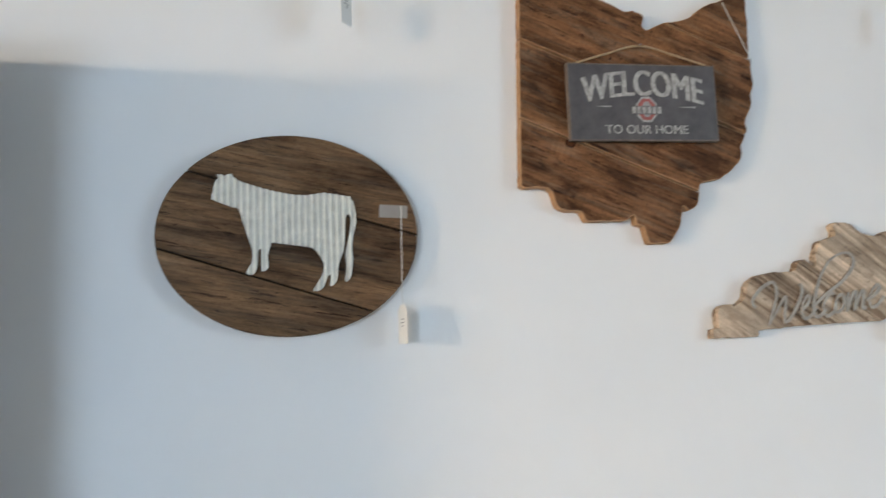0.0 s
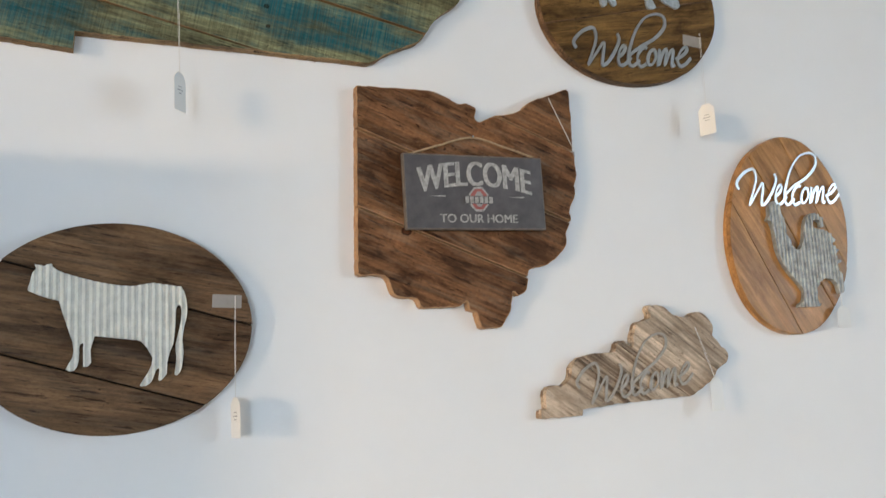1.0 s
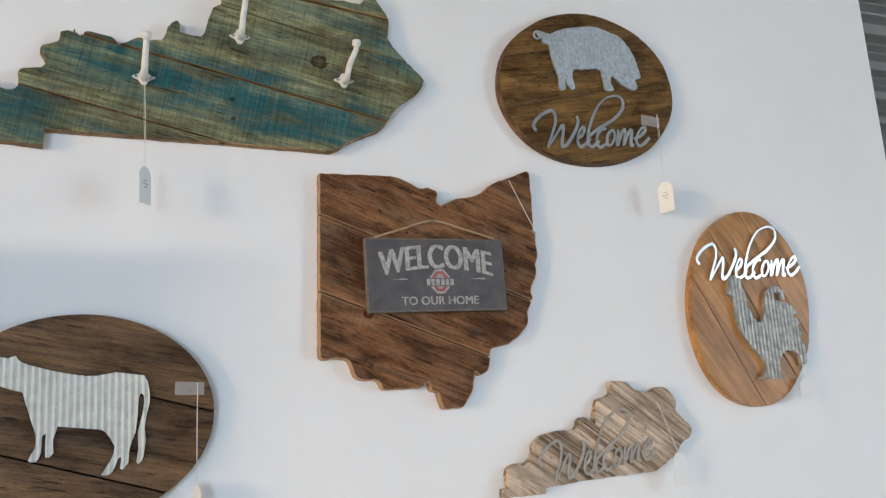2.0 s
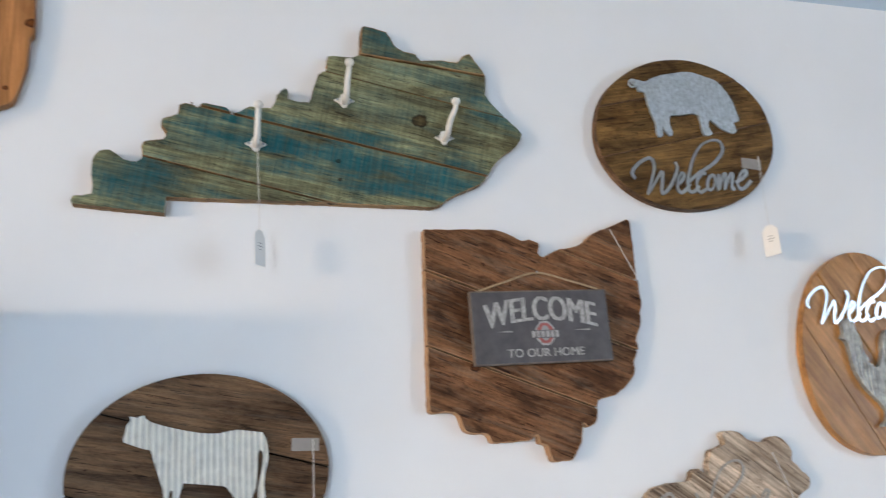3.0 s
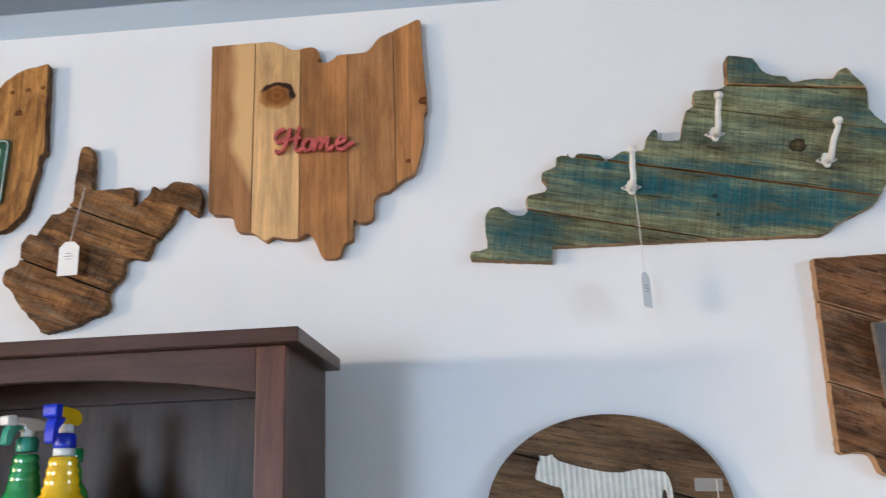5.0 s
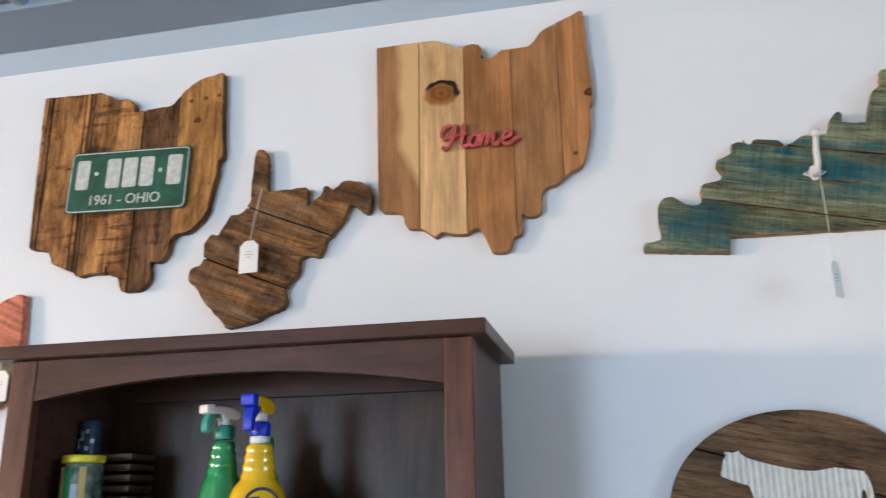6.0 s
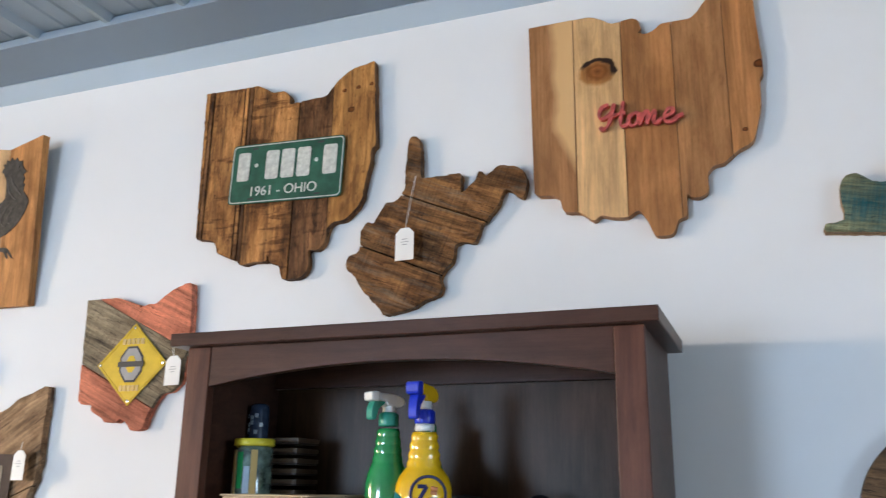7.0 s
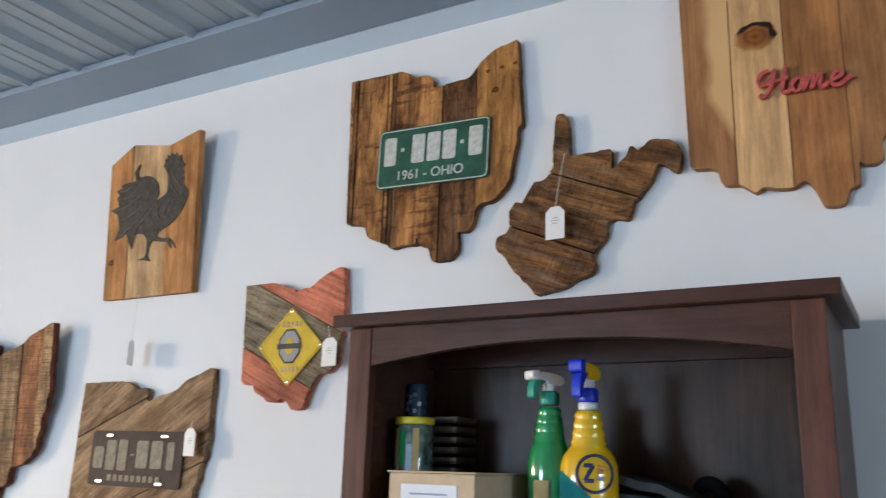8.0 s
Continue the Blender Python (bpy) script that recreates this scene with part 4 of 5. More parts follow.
def trigger_head(parent, z, collar, head, lever, turn, tall=0.87, tip_colour=None):
    """Spray head: ribbed collar, hooded body, nozzle and trigger."""
    part("collar", lathe([(0.0165, z), (0.0175, z + 0.002), (0.0175, z + 0.02), (0.013, z + 0.024)], 20), collar, parent, "", True)
    r = Matrix.Rotation(turn, 4, "Z")
    part("neck", lathe([(0.012, z + 0.0245), (0.0115, z + 0.03), (0.011, z + 0.046)], 16), M_WHITEPLASTIC, parent, "", True)
    side = [(12, 38), (20, 40), (26, 47), (26, 56), (20, 64), (8, 69), (-10, 71), (-27, 70), (-28, 53), (-15, 50), (-10, 40)]
    tip = [(-28.5, 73), (-36, 75), (-45, 72), (-46, 61), (-44, 52), (-36, 50), (-28.5, 51)]
    lever_side = [(-13, 49.5), (-26, 50), (-36, 49), (-41, 38), (-43, 22), (-42, 6), (-35, 3), (-31, 14), (-27, 30), (-19, 40)]
    for nm, outline, half, mat in (("hood", side, 0.012, head), ("nozzle", tip, 0.012, tip_colour or lever), ("trigger", lever_side, 0.008, lever)):
        outline = rounded([(u, 24 + tall * (v - 24)) for u, v in outline], 3)
        bm = flat(outline, -half)
        thicken(bm, 2 * half, 0.003)
        bmesh.ops.translate(bm, verts=bm.verts, vec=(0, 0, z))
        bmesh.ops.transform(bm, matrix=r, verts=bm.verts)
        part(nm, bm, mat, parent)


def ringed(profile_low, neck_r, z0, z1, count):
    out = list(profile_low)
    for k in range(count):
        z = z0 + (z1 - z0) * k / count
        h = (z1 - z0) / count
        out += [(neck_r[0] + (neck_r[1] - neck_r[0]) * k / count, z + 0.1 * h), (neck_r[0] + (neck_r[1] - neck_r[0]) * k / count + 0.001, z + 0.45 * h),
                (neck_r[0] + (neck_r[1] - neck_r[0]) * (k + 1) / count, z + 0.9 * h)]
    return out


green = thing("spray_bottle", pose(-1.022, 0.97, SHELF, 0, 0, 12), "green plastic spray bottle with a white and teal trigger head", "bottle", "spray bottles")
part("body", lathe(ringed([(0.035, 0), (0.038, 0.006), (0.039, 0.115), (0.0385, 0.14), (0.035, 0.16), (0.0295, 0.174)], (0.0265, 0.0185), 0.178, 0.237, 4), 28, 0.72), M_GREENPLASTIC, green, "", True)
trigger_head(green, 0.24, M_TEALPLASTIC, M_WHITEPLASTIC, M_TEALPLASTIC, 0.85, 0.68, M_WHITEPLASTIC)
part("label", box_bm(-0.022, 0.004, -0.0325, -0.0312, 0.03, 0.112, 0.0004), M_GOLDLABEL, green, "gold printed label")

lime = thing("spray_bottle", pose(-0.972, 1.03, SHELF), "lime green bottle behind another spray bottle", "bottle", "spray bottles")
part("body", lathe([(0.03, 0), (0.033, 0.005), (0.034, 0.15), (0.028, 0.175), (0.018, 0.19), (0.017, 0.21), (0.012, 0.222)], 24, 0.8), M_LIME, lime, "", True)
part("cap", lathe([(0.016, 0.2225), (0.017, 0.224), (0.017, 0.244), (0.015, 0.246)], 20), M_GREENPLASTIC, lime, "", True)

yellow = thing("spray_bottle", pose(-0.938, 0.935, SHELF, 0, 0, 26), "yellow plastic spray bottle with a blue and yellow trigger head", "bottle", "spray bottles")
part("body", lathe(ringed([(0.044, 0), (0.047, 0.006), (0.048, 0.115), (0.047, 0.138), (0.042, 0.153), (0.034, 0.164)], (0.0285, 0.02), 0.168, 0.228, 4), 28, 0.68), M_YELLOWPLASTIC, yellow, "", True)
part("neck", lathe([(0.0165, 0.2285), (0.0165, 0.24)], 20), M_WHITEPLASTIC, yellow, "white neck ring", True)
trigger_head(yellow, 0.2405, M_BLUEPLASTIC, M_YELLOWPLASTIC, M_BLUEPLASTIC, 1.0)
bm = bmesh.new()
rows = [[bm.verts.new((0.0488 * math.cos(a), 0.69 * 0.0488 * math.sin(a), 0.02 if low else 0.088 + 0.042 * max(0.0, math.cos(a - radians(180)))))
         for a in (2 * math.pi * k / 36 for k in range(36))] for low in (True, False)]
for k in range(36):
    bm.faces.new((rows[0][k], rows[0][(k + 1) % 36], rows[1][(k + 1) % 36], rows[1][k]))
bmesh.ops.solidify(bm, geom=bm.faces, thickness=0.0004)
part("label", bm, M_AQUA, yellow, "aqua wrap label with a slanting top edge", True)


def on_bottle(x, z, out=0.0015):
    """A point on the front of the yellow bottle."""
    r = 0.048 if z < 0.118 else 0.048 - 2.9 * (z - 0.118) ** 2 - 0.04 * (z - 0.118)
    return (x, -0.68 * math.sqrt(max(r * r - x * x, 0)) - out, z)


ring = [on_bottle(0.006 + 0.029 * math.cos(a), 0.125 + 0.029 * math.sin(a)) for a in [2 * math.pi * k / 32 for k in range(33)]]
part("ring_mark", tube(ring, 0.0024, 6), M_NAVY, yellow, "navy oval outline")
for strokes, mat, words in ((((-12, 138, 3, 138), (3, 138, -11, 114), (-11, 114, 4, 114)), M_NAVY, "navy angular mark"),
                            (((10, 136, 21, 134), (10, 129, 20, 128)), M_ORANGE, "orange block of print"), (((9, 118, 20, 118),), M_PRINT, "pale block of print")):
    bm = bmesh.new()
    for x0, z0, x1, z1 in strokes:
        tube([on_bottle((x0 + (x1 - x0) * k / 4) / 1000, (z0 + (z1 - z0) * k / 4) / 1000, 0.0012) for k in range(5)], 0.0032, 6, bm=bm, squash=0.4)
    part("print_mark", bm, mat, yellow, words)

cloth = thing("folded_cloth", pose(-0.83, 1.03, SHELF), "dark grey folded cloth bag lying on a shelf", "cloth")
for k in range(5):
    bm = bmesh.new()
    bmesh.ops.create_grid(bm, x_segments=14, y_segments=8, size=0.5)
    for v in bm.verts:
        x, y = v.co.x, v.co.y
        v.co = (x * (0.2 - 0.006 * k), y * (0.17 - 0.008 * k), 0.012 + 0.022 * k + 0.012 * (0.5 - abs(x)) * 2 + 0.006 * noise.noise((x * 4, y * 4, k)) - 0.012 * x * k)
    bmesh.ops.solidify(bm, geom=bm.faces, thickness=0.014)
    part("fold", bm, M_CLOTH, cloth)

can = thing("hose_nozzle", pose(-0.765, 1.08, SHELF), "black curved plastic handle standing on a shelf", "tool")
path = curve_through([(0.02, 0, 0.0), (0.02, 0, 0.05), (0.012, 0, 0.09), (-0.006, 0, 0.113), (-0.026, 0, 0.11), (-0.032, 0, 0.09)], 5)
part("handle", tube(path, [0.018 - 0.0003 * k for k in range(len(path))], 12), M_BLACKPLASTIC, can, "", True)
part("foot", lathe([(0.034, 0), (0.036, 0.003), (0.034, 0.012), (0.024, 0.018)], 20, at=(0.02, 0)), M_BLACKPLASTIC, can, "", True)

# ---- signs on the wall ----
FACE = 1.2      # front of the boards


def sign(name, x, z, label, lean=0.0):
    return thing(name, pose(x, FACE, z, lean, 0, 0), label, "sign", "wooden wall signs")


def mm(*pairs):
    """Seams from millimetres: pairs of end points."""
    return [((a / 1000, b / 1000), (c - a, d - b)) for a, b, c, d in pairs]


# brown board with the small printed sign hung on it
s = sign("state_sign", 0.378, 1.804, "dark brown reclaimed plank sign cut to a state outline")
planks(s, ragged(rounded(OHIO_SQUARE)), mm((4, 236, 354, 100), (10, 388, 480, 208), (302, 432, 480, 365)), [M_BROWN], side=M_SAP, gap=0.0036, warp=0.0012)
part("wire", tube([(0.43, -0.0015, 0.478), (0.455, -0.002, 0.425), (0.482, -0.0005, 0.372)], 0.0008, 5), M_STRING, s, "thin pale string")
tape(s, 0.46, 0.484, 0.352, 0.366)

w = thing("hanging_sign", pose(0.621, 1.181, 2.07, 0, -0.6, 0), "small charcoal printed welcome sign hung on jute twine", "sign")
part("board", box_bm(-0.15, 0.15, 0.0, 0.012, -0.0745, 0.0745, 0.0012), M_FRAME, w, "thin wooden board")
part("printed_face", box_bm(-0.147, 0.147, -0.0012, -0.0001, -0.0715, 0.0715, 0.0004), M_SLATE, w, "charcoal chalkboard print")
lettering(w, "lettering", "WELCOME", 0.07, (0.0, -0.0014, 0.034), M_PRINT, arch=0.018, widen=0.72, bold=0.042, label="worn white capital letters")
lettering(w, "lettering", "TO OUR HOME", 0.0235, (0.003, -0.0014, -0.0535), M_PRINT, widen=1.02, bold=0.025, label="worn white capital letters")
for x in (-0.083, 0.087):
    dash = [(x - 0.017, -0.009), (x + 0.017, -0.0075), (x + 0.017, -0.0105)]
    part("dash", thicken(flat(dash, -0.0017), 0.0004, 0), M_PRINT, w)


def octagon(rx, rz, k=0.42):
    return [(rx * a, rz * b) for a, b in ((k, 1), (1, k), (1, -k), (k, -1), (-k, -1), (-1, -k), (-1, k), (-k, 1))]


for nm, rx, rz, y, mat in (("emblem_edge", 0.021, 0.0245, -0.0018, M_PRINT), ("emblem_ring", 0.0175, 0.0205, -0.0023, M_SCARLET), ("emblem_centre", 0.009, 0.015, -0.0028, M_GREYPRINT)):
    bm = thicken(flat([(x + 0.004, z - 0.014) for x, z in octagon(rx, rz)], y), 0.0004, 0)
    part(nm, bm, mat, w)
part("emblem_bar", box_bm(-0.028, 0.036, -0.0036, -0.0029, -0.024, -0.008), M_SLATE, w, "dark bar across the emblem")
bm = bmesh.new()
for k in range(6):
    box_bm(-0.026 + 0.0102 * k, -0.0185 + 0.0102 * k, -0.0042, -0.0037, -0.0225, -0.0095, bm=bm)
part("emblem_marks", bm, M_PRINT, w, "pale marks in the emblem bar")
bm = tube(curve_through([(-0.134, 0.004, 0.074), (-0.07, 0.006, 0.094), (0.001, 0.008, 0.113), (0.07, 0.006, 0.096), (0.134, 0.004, 0.076)], 6), 0.0022, 6)
part("twine", bm, M_JUTE, w, "twisted jute twine")
part("nail", tube([(0.001, 0.0, 0.113), (0.001, 0.018, 0.113)], 0.0018, 8), M_BOLT, w)

# cow plaque
s = sign("oval_sign", -0.040, 1.825, "dark plank oval sign with a white cow cut-out")
planks(s, ellipse(0.2235, 0.175, 0.0), mm((-223, -20, 120, -128), (-170, 112, 223, -2)), [M_COWBOARD], gap=0.003)
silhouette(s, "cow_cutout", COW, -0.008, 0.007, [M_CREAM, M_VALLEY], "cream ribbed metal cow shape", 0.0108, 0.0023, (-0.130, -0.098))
tape(s, 0.156, 0.206, 0.029, 0.052, -0.05)
tag_and_string(0.151, 1.874, 1.70, 1.19, -76, 0.068, 0.04)

# pig plaque
s = sign("oval_sign", 1.037, 2.516, "stained plank oval sign with a metal pig and welcome script")
planks(s, ellipse(0.236, 0.186, 0.128, wobble=0.02), mm((-230, -68, 230, 40), (-230, 52, 230, 160)), [M_PIGBOARD], gap=0.0008, side=M_COWBOARD)
silhouette(s, "pig_cutout", PIG, -0.006, 0.005, M_ZINC, "grey galvanised pig shape", 0.0105, 0.00035, (-0.130, -0.014))
part("tail", tube(curve_through([(-0.112, -0.006, 0.118), (-0.128, -0.007, 0.124), (-0.138, -0.007, 0.116), (-0.134, -0.007, 0.106), (-0.124, -0.007, 0.108), (-0.122, -0.007, 0.117)], 4), 0.0026, 6), M_ZINC, s, "curled tail")
script(s, "script_lettering", WELCOME_STROKES, pose(-0.157, -0.003, -0.151), 0.0042, 0.0016, M_SCRIPT, "steel cursive word welcome")
tape(s, 0.135, 0.187, -0.082, -0.056, -0.08)
tag_and_string(1.199, 2.457, 2.29, 1.176, -70, 0.07, 0.04)

# hen plaque
s = sign("oval_sign", 1.429, 2.0, "varnished oak oval sign with a metal hen and welcome script")
planks(s, ellipse(0.178, 0.235, -0.139, wobble=0.02), mm((-163, 73, 0, -224), (-100, 182, 120, -190), (-6, 236, 166, -81)), [M_HENBOARD], gap=0.0022)
silhouette(s, "hen_cutout", HEN, -0.012, 0.011, M_DULLZINC, "grey corrugated metal hen shape", 0.0105, 0.0019, (-0.008, 0.006))
script(s, "script_lettering", WELCOME_STROKES, pose(-0.150, -0.006, 0.066, 0, 1.5, 0), 0.0037, 0.0012, M_SCRIPT_BRIGHT, "polished steel cursive word welcome")
tag_and_string(1.548, 1.87, 1.828, 1.185, 10, 0.05, 0.05, bars=False)

# large green-stained board with coat hooks
s = sign("state_coat_rack", -0.268, 2.300, "green and teal stained wood coat rack cut to a state outline")
planks(s, ragged(rounded(KENTUCKY_NORTH + KENTUCKY_SOUTH, 2), 0.0012), mm((123, 112, 477, 27), (282, 209, 799, 97), (473, 312, 861, 230), (545, 356, 823, 325)), [M_GREEN], gap=0.003, side=M_EDGE, warp=0.0012, worn=0.0042)


def coat_hook(x, z, bend):
    h = thing("coat_hook", pose(x, FACE - 0.0005, z), "chipped white cast iron coat hook on a stained board", "hook", "coat hooks")
    plate = [(-21, 0), (-9, 6), (-5, 14), (5, 14), (9, 6), (21, 0), (9, -7), (4, -15), (-4, -15), (-9, -7)]
    part("back_plate", thicken(flat(rounded(plate), -0.004), 0.0038, 0.001), M_HOOK, h)
    path = curve_through([(0, -0.004, -0.004), (0, -0.024, -0.004), (0.0, -0.04, 0.01), (bend * 0.5, -0.036, 0.031), (bend, -0.042, 0.05), (bend, -0.048, 0.06)], 5)
    part("arm", tube(path, [0.0067 - 0.00006 * k for k in range(len(path))], 10), M_HOOK, h, "", True)
    part("knob", lathe([(0.003, 0.054), (0.008, 0.058), (0.0095, 0.063), (0.008, 0.068), (0.003, 0.0705)], 14, at=(bend, -0.049)), M_HOOK, h, "", True)
    for sx in (-0.014, 0.014):
        part("screw", tube([(sx, -0.0052, 0), (sx, -0.003, 0)], 0.003, 8), M_BOLT, h)
    return h


coat_hook(0.06, 2.445, 0.002)
coat_hook(0.238, 2.548, 0.005)
coat_hook(0.447, 2.476, 0.016)
tag_and_string(0.062, 2.43, 2.258, 1.158, 52, 0.068, 0.034)

# grey barn-wood board
s = sign("state_sign", 0.742, 1.623, "small grey barn wood sign cut to a state outline")
planks(s, ragged(rounded(KENTUCKY_SMALL, 2), 0.002), mm((100, 110, 210, 18), (190, 140, 360, 22), (272, 205, 440, 75)), [M_GREYWOOD], gap=0.0016)
script(s, "script_lettering", WELCOME_STROKES, pose(0.086, -0.003, 0.022, 0, -2.5, 0) @ Matrix.Scale(0.93, 4), 0.0034, 0.0012, M_SCRIPT_DULL, "dull steel cursive word welcome")
tag_and_string(1.161, 1.72, 1.682, 1.185, 8, 0.07, 0.038, (-0.045, 0.11), bars=False)

# pale acacia board with the red word
s = sign("state_sign", -0.819, 2.336, "tan and cream acacia plank sign with red lettering")
planks(s, rounded(OHIO_SMOOTH), mm((98, 0, 98, 500), (200, 0, 200, 500), (303, 0, 303, 500), (404, 0, 404, 500))[::-1],
       [M_HOME_TAN, M_HOME_DEEP, M_HOME_TAN, M_HOME_CREAM, M_HOME_SAP], side=M_HOME_DEEP, gap=0.0012, warp=0.0003, worn=0.001)
script(s, "script_lettering", HOME_STROKES, pose(0.150, -0.009, 0.232), 0.0042, 0.0055, M_HOMERED, "raised red cursive word home")

# pallet-wood board with a tag
s = sign("state_sign", -1.245, 2.213, "aged brown pallet wood sign cut to a state outline")
planks(s, ragged(rounded(WEST_VIRGINIA), 0.0026), mm((32, 163, 228, 80), (123, 275, 331, 188)), [M_WV], gap=0.0032, worn=0.0026)
tag_and_string(-1.094, 2.516, 2.398, 1.176, -6, 0.072, 0.045, (0.022, 0.118))

# scorched board with the green plate
s = sign("state_sign", -1.671, 2.312, "scorched pine plank sign carrying a green metal plate")
planks(s, ragged(rounded(OHIO_PLATE), 0.002), mm((15, 0, 15, 500), (27, 0, 27, 500), (118, 0, 119, 500), (131, 0, 132, 500), (143, 0, 144, 500), (275, 0, 280, 500), (370, 0, 370, 500))[::-1],
       [M_PLATELIGHT, M_PLATEDARK, M_PLATEWOOD, M_PLATEDARK, M_PLATEWOOD, M_PLATEWOOD, M_PLATEDARK, M_PLATEWOOD], gap=0.0026, side=M_PLATEDARK, worn=0.004)


def plate(name, x, y, z, wide, high, turn, enamel, ink, label, rim=True):
    p = thing(name, pose(x, y, z, 0, turn, 0), label, "plate", "old metal plates")
    part("sheet", slab(-wide / 2, wide / 2, -high / 2, high / 2, 0.0, 0.0012, 0.011), enamel, p)
    if rim:
        path = []
        for qx, qz, a0 in ((1, 1, 0), (-1, 1, 90), (-1, -1, 180), (1, -1, 270)):
            for k in range(5):
                a = radians(a0 + 22.5 * k)
                path.append((qx * (wide / 2 - 0.014) + 0.01 * math.cos(a), -0.0004, qz * (high / 2 - 0.014) + 0.01 * math.sin(a)))
        part("border", tube(path + path[:2], 0.0014, 6, squash=0.5), ink, p, "raised border line")
    return p


p = plate("metal_plate", -1.415, 1.1925, 2.577, 0.308, 0.152, 2.0, M_PLATEGREEN, M_PLATEWHITE, "green enamel metal plate with raised white marks")
for x, wd in ((-0.118, 0.034), (-0.038, 0.036), (0.005, 0.036), (0.048, 0.036), (0.118, 0.036)):
    part("mark_bar", slab(x - wd / 2, x + wd / 2, -0.018, 0.055, -0.0016, 0.0014, 0.006), M_PLATEWHITE, p, "raised white bar")
for x in (-0.083, 0.082):
    part("mark_dot", slab(x - 0.005, x + 0.005, 0.015, 0.025, -0.0014, 0.0012, 0.0045), M_PLATEWHITE, p, "raised white dot")
lettering(p, "lettering", "1961 - OHIO", 0.034, (-0.004, -0.0008, -0.047), M_PLATEWHITE, label="raised white year and state")
for x in (-0.09, 0.09):
    for z in (0.064, -0.064):
        part("slot", slab(x - 0.008, x + 0.008, z - 0.0025, z + 0.0025, -0.0006, 0.0004, 0.002), M_BLACKPRINT, p, "dark bolt slot")

# small red and grey board with the yellow diamond
s = sign("state_sign", -1.974, 1.978, "small red and grey plank sign with a yellow diamond plate")
planks(s, ragged(rounded(OHIO_SMALL), 0.0018), mm((7, 162, 231, 52), (37, 324, 325, 180)), [M_RED, M_GREYGREEN, M_RED], gap=0.0016)
d = thing("diamond_plate", pose(-1.808, 1.1955, 2.133), "glossy yellow diamond metal plate with an emblem", "plate")
dia = [(-103, 0), (0, -99), (103, 0), (0, 99)]
part("sheet", thicken(flat([(x / 1000, z / 1000) for x, z in dia]), 0.0015, 0.0006), M_YELLOW, d)
bm = tube([(x * 0.93 / 1000, -0.0006, z * 0.93 / 1000) for x, z in dia + dia[:1]], 0.0016, 6, squash=0.6)
part("border", bm, M_YELLOW, d, "raised yellow border")
for nm, rx, rz, y, mat in (("emblem_edge", 0.034, 0.043, -0.0012, M_BLACKPRINT), ("emblem_ring", 0.029, 0.038, -0.0018, M_GREYPRINT), ("emblem_centre", 0.013, 0.02, -0.0024, M_YELLOW)):
    part(nm, thicken(flat(octagon(rx, rz), y), 0.0005, 0), mat, d)
part("emblem_bar", box_bm(-0.038, 0.038, -0.0034, -0.0025, -0.0065, 0.0065, 0.0004), M_BLACKPRINT, d, "dark bar across the emblem")
for z, half in ((0.055, 0.034), (-0.057, 0.03)):
    for k in range(5):
        x = -half + 2 * half * (k + 0.5) / 5
        part("mark_bar", slab(x - half * 0.15, x + half * 0.15, z - 0.007, z + 0.007, -0.0018, 0.0016, 0.001), M_GOLDLABEL, d, "raised bar of print")
for x, z in ((-0.093, 0), (0, -0.088), (0.093, 0), (0, 0.088)):
    part("nail", lathe([(0.004, 0), (0.003, 0.001), (0.001, 0.0015)], 10, at=(0, 0)), M_BOLT, d).matrix_local = pose(x, -0.0008, z, 90)
tag_and_string(-1.676, 2.16, 2.146, 1.183, -10, 0.068, 0.05, (-0.012, 0.03))

# brown-grey board with the dark plate
s = sign("state_sign", -2.57, 1.588, "brown-grey plank sign carrying a dark brown metal plate")
planks(s, ragged(rounded([(x * 1.055, z) for x, z in OHIO_SQUARE]), 0.0022), mm((0, 60, 470, 250), (5, 316, 270, 426)), [M_D77], gap=0.003)
p = plate("metal_plate", -2.311, 1.1925, 1.852, 0.352, 0.146, 0.5, M_PLATEBROWN, M_PLATEBROWN, "dark brown enamel metal plate with raised tan marks", False)
for x, wd, z0, z1 in ((-0.142, 0.04, -0.028, 0.03), (-0.093, 0.04, -0.032, 0.048), (-0.048, 0.036, -0.032, 0.05), (0.028, 0.044, -0.024, 0.048), (0.083, 0.044, -0.024, 0.048), (0.134, 0.026, -0.026, 0.046)):
    part("mark_bar", slab(x - wd / 2, x + wd / 2, z0, z1, -0.0016, 0.0014, 0.007), M_PLATETAN, p, "raised tan bar")
part("mark_bar", slab(-0.017, -0.003, 0.007, 0.013, -0.0014, 0.0012, 0.002), M_PLATETAN, p, "raised tan dash")
for k in range(9):
    part("mark_bar", slab(-0.098 + 0.023 * k, -0.083 + 0.023 * k, -0.06, -0.043, -0.0012, 0.001, 0.003), M_PLATETAN, p, "small tan bar")
for x, z in ((-0.105, 0.06), (0.105, 0.06), (-0.13, -0.062), (0.1, -0.062)):
    part("bolt", slab(x - 0.013, x + 0.013, z - 0.004, z + 0.004, -0.0022, 0.0018, 0.0035), M_BOLT, p, "bright bolt head")
tag_and_string(-2.1, 1.955, 1.932, 1.178, -12, 0.07, 0.05, (0.0, 0.02))

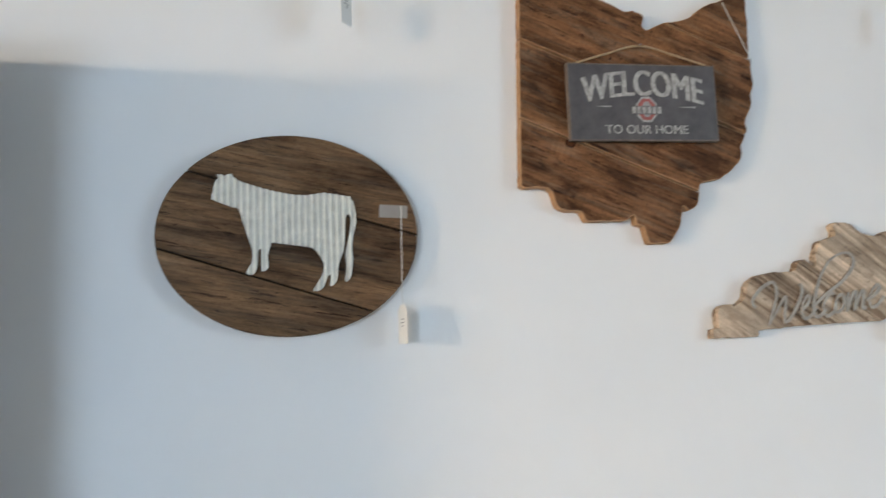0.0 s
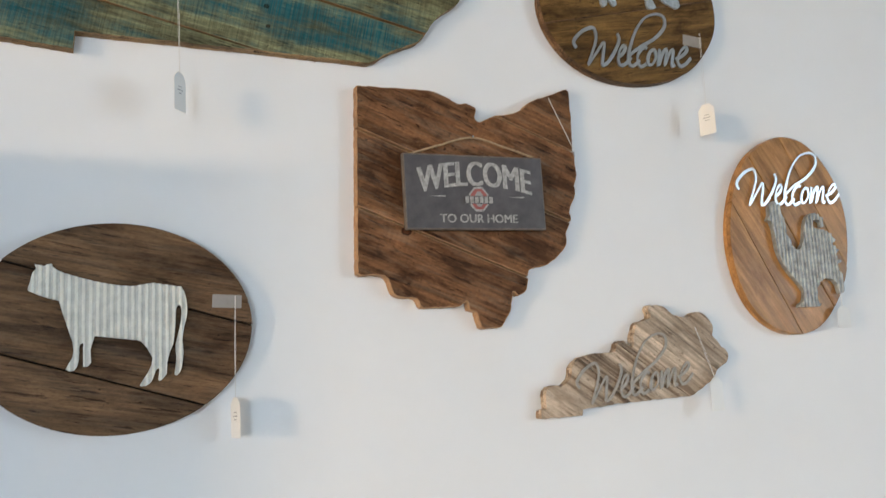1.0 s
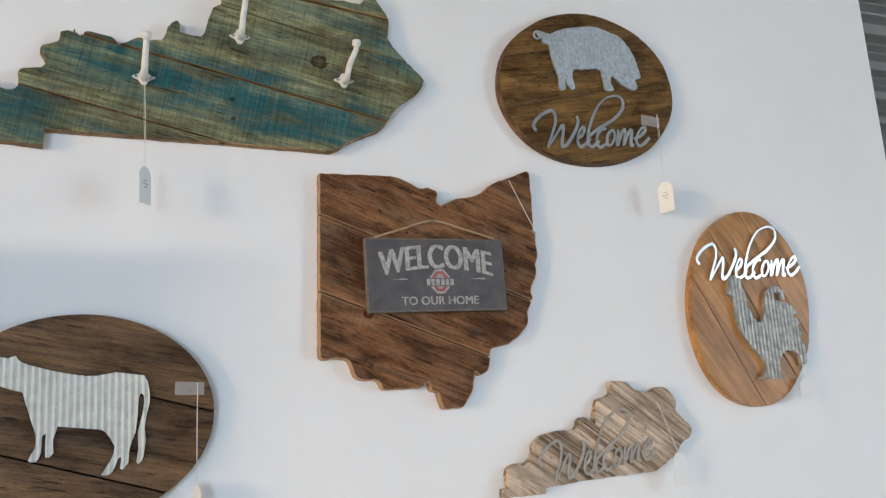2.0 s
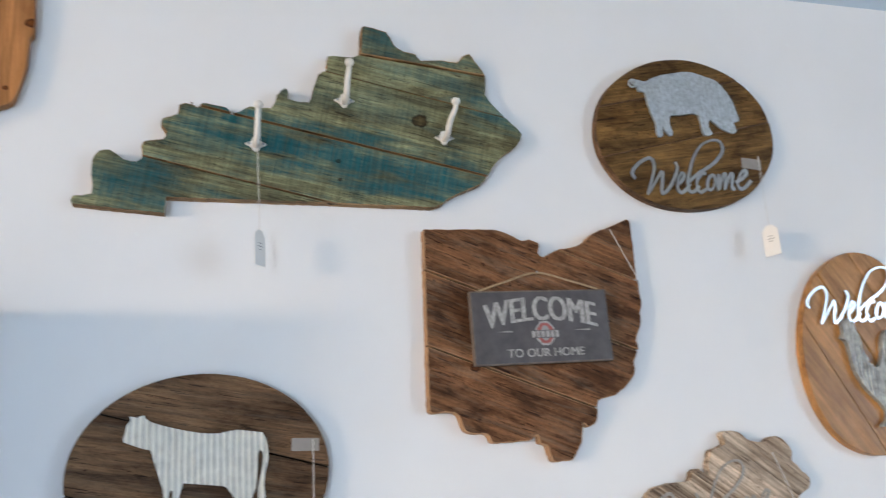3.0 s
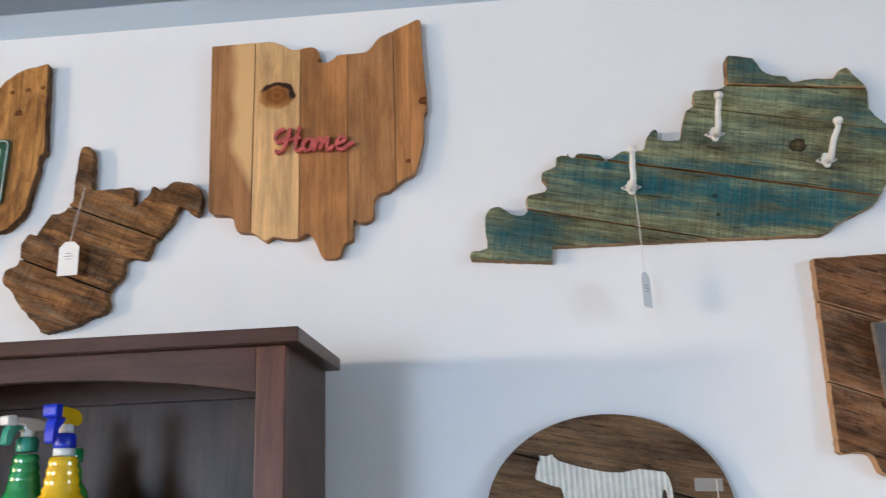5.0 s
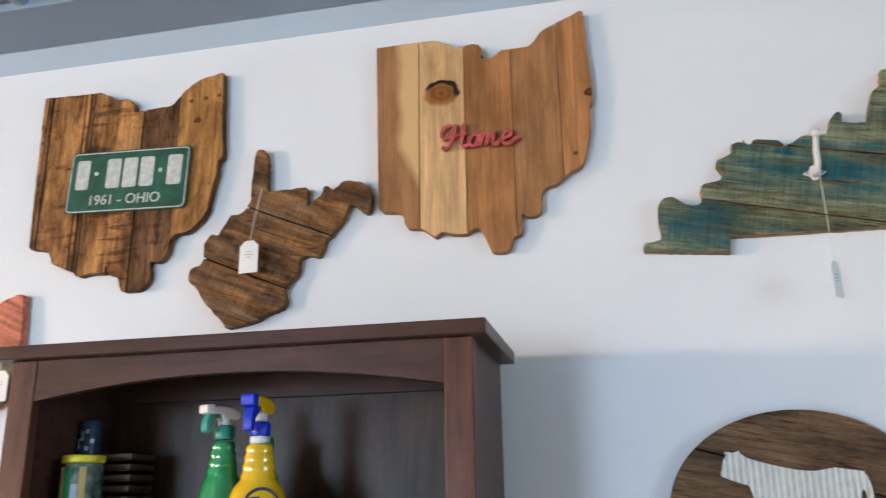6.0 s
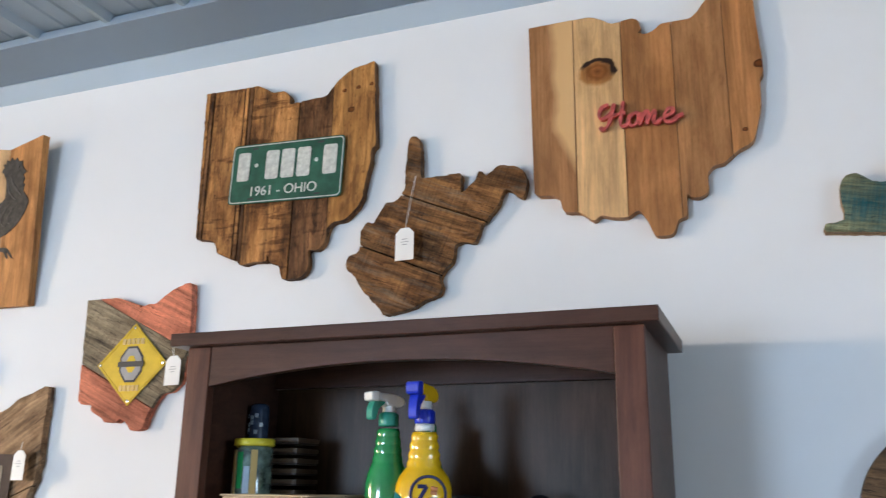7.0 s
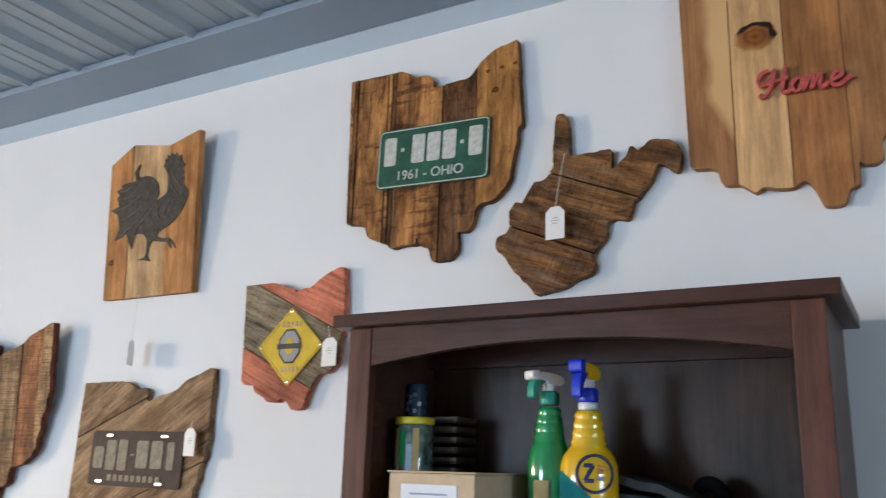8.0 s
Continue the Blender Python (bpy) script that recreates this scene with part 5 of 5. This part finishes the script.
# tall warm pine board with the black rooster, leaning out at the top
s = sign("board_sign", -2.525, 2.301, "warm pine board sign with a black tin rooster", 4.4)
board = [(-5, 412), (91, 463), (243, 437), (357, 465), (352, 0), (-6, 0)]
planks(s, [Vector(q) / 1000 for q in board], mm((84, 0, 88, 480), (236, 0, 243, 480))[::-1], [M_BOARD, M_BOARD_PALE, M_BOARD], gap=0.0008)
silhouette(s, "rooster_cutout", ROOSTER, -0.0025, 0.0015, M_BLACKTIN, "weathered black tin rooster shape")
for ridge in (((110, 352), (96, 332), (62, 322), (34, 327)), ((140, 352), (110, 318), (74, 300), (40, 303)), ((170, 345), (128, 300), (70, 272), (22, 271)),
              ((190, 322), (140, 272), (88, 240), (48, 236)), ((196, 296), (150, 246), (98, 210), (52, 186)), ((190, 262), (150, 226), (116, 200), (106, 160)),
              ((240, 292), (214, 262), (204, 238), (222, 214)), ((262, 284), (236, 254), (230, 236), (246, 218)), ((284, 282), (260, 250), (256, 232), (268, 226)),
              ((256, 366), (264, 340), (282, 318), (300, 300)), ((244, 352), (250, 326), (262, 306), (280, 292))):
    path = curve_through([(x / 1000, -0.0026, z / 1000) for x, z in ridge], 5)
    n = len(path)
    part("feather_ridge", tube(path, [0.0012 + 0.0022 * math.sin(math.pi * (k + 0.5) / n) for k in range(n)], 6, squash=0.5), M_SCUFF, s, "embossed feather ridge")
part("eye", tube([(0.279, -0.0036, 0.383), (0.279, -0.0024, 0.383)], 0.004, 10), M_SCUFF, s)
tag_and_string(-2.352, 2.3, 2.171, 1.172, -64, 0.07, 0.04)

# red-brown board at the edge of the group
s = sign("state_sign", -3.265, 1.69, "red-brown saw-marked plank sign cut to a state outline", 4.0)
planks(s, ragged(rounded([(x * 1.2, z * 1.1) for x, z in OHIO_SQUARE]), 0.0022), mm((150, 0, 150, 500), (330, 0, 330, 500), (440, 0, 440, 500), (520, 0, 535, 500))[::-1], [M_TANSAW, M_REDWOOD, M_TANSAW, M_REDWOOD, M_REDWOOD], gap=0.0016, side=M_BARKEDGE, worn=0.006)
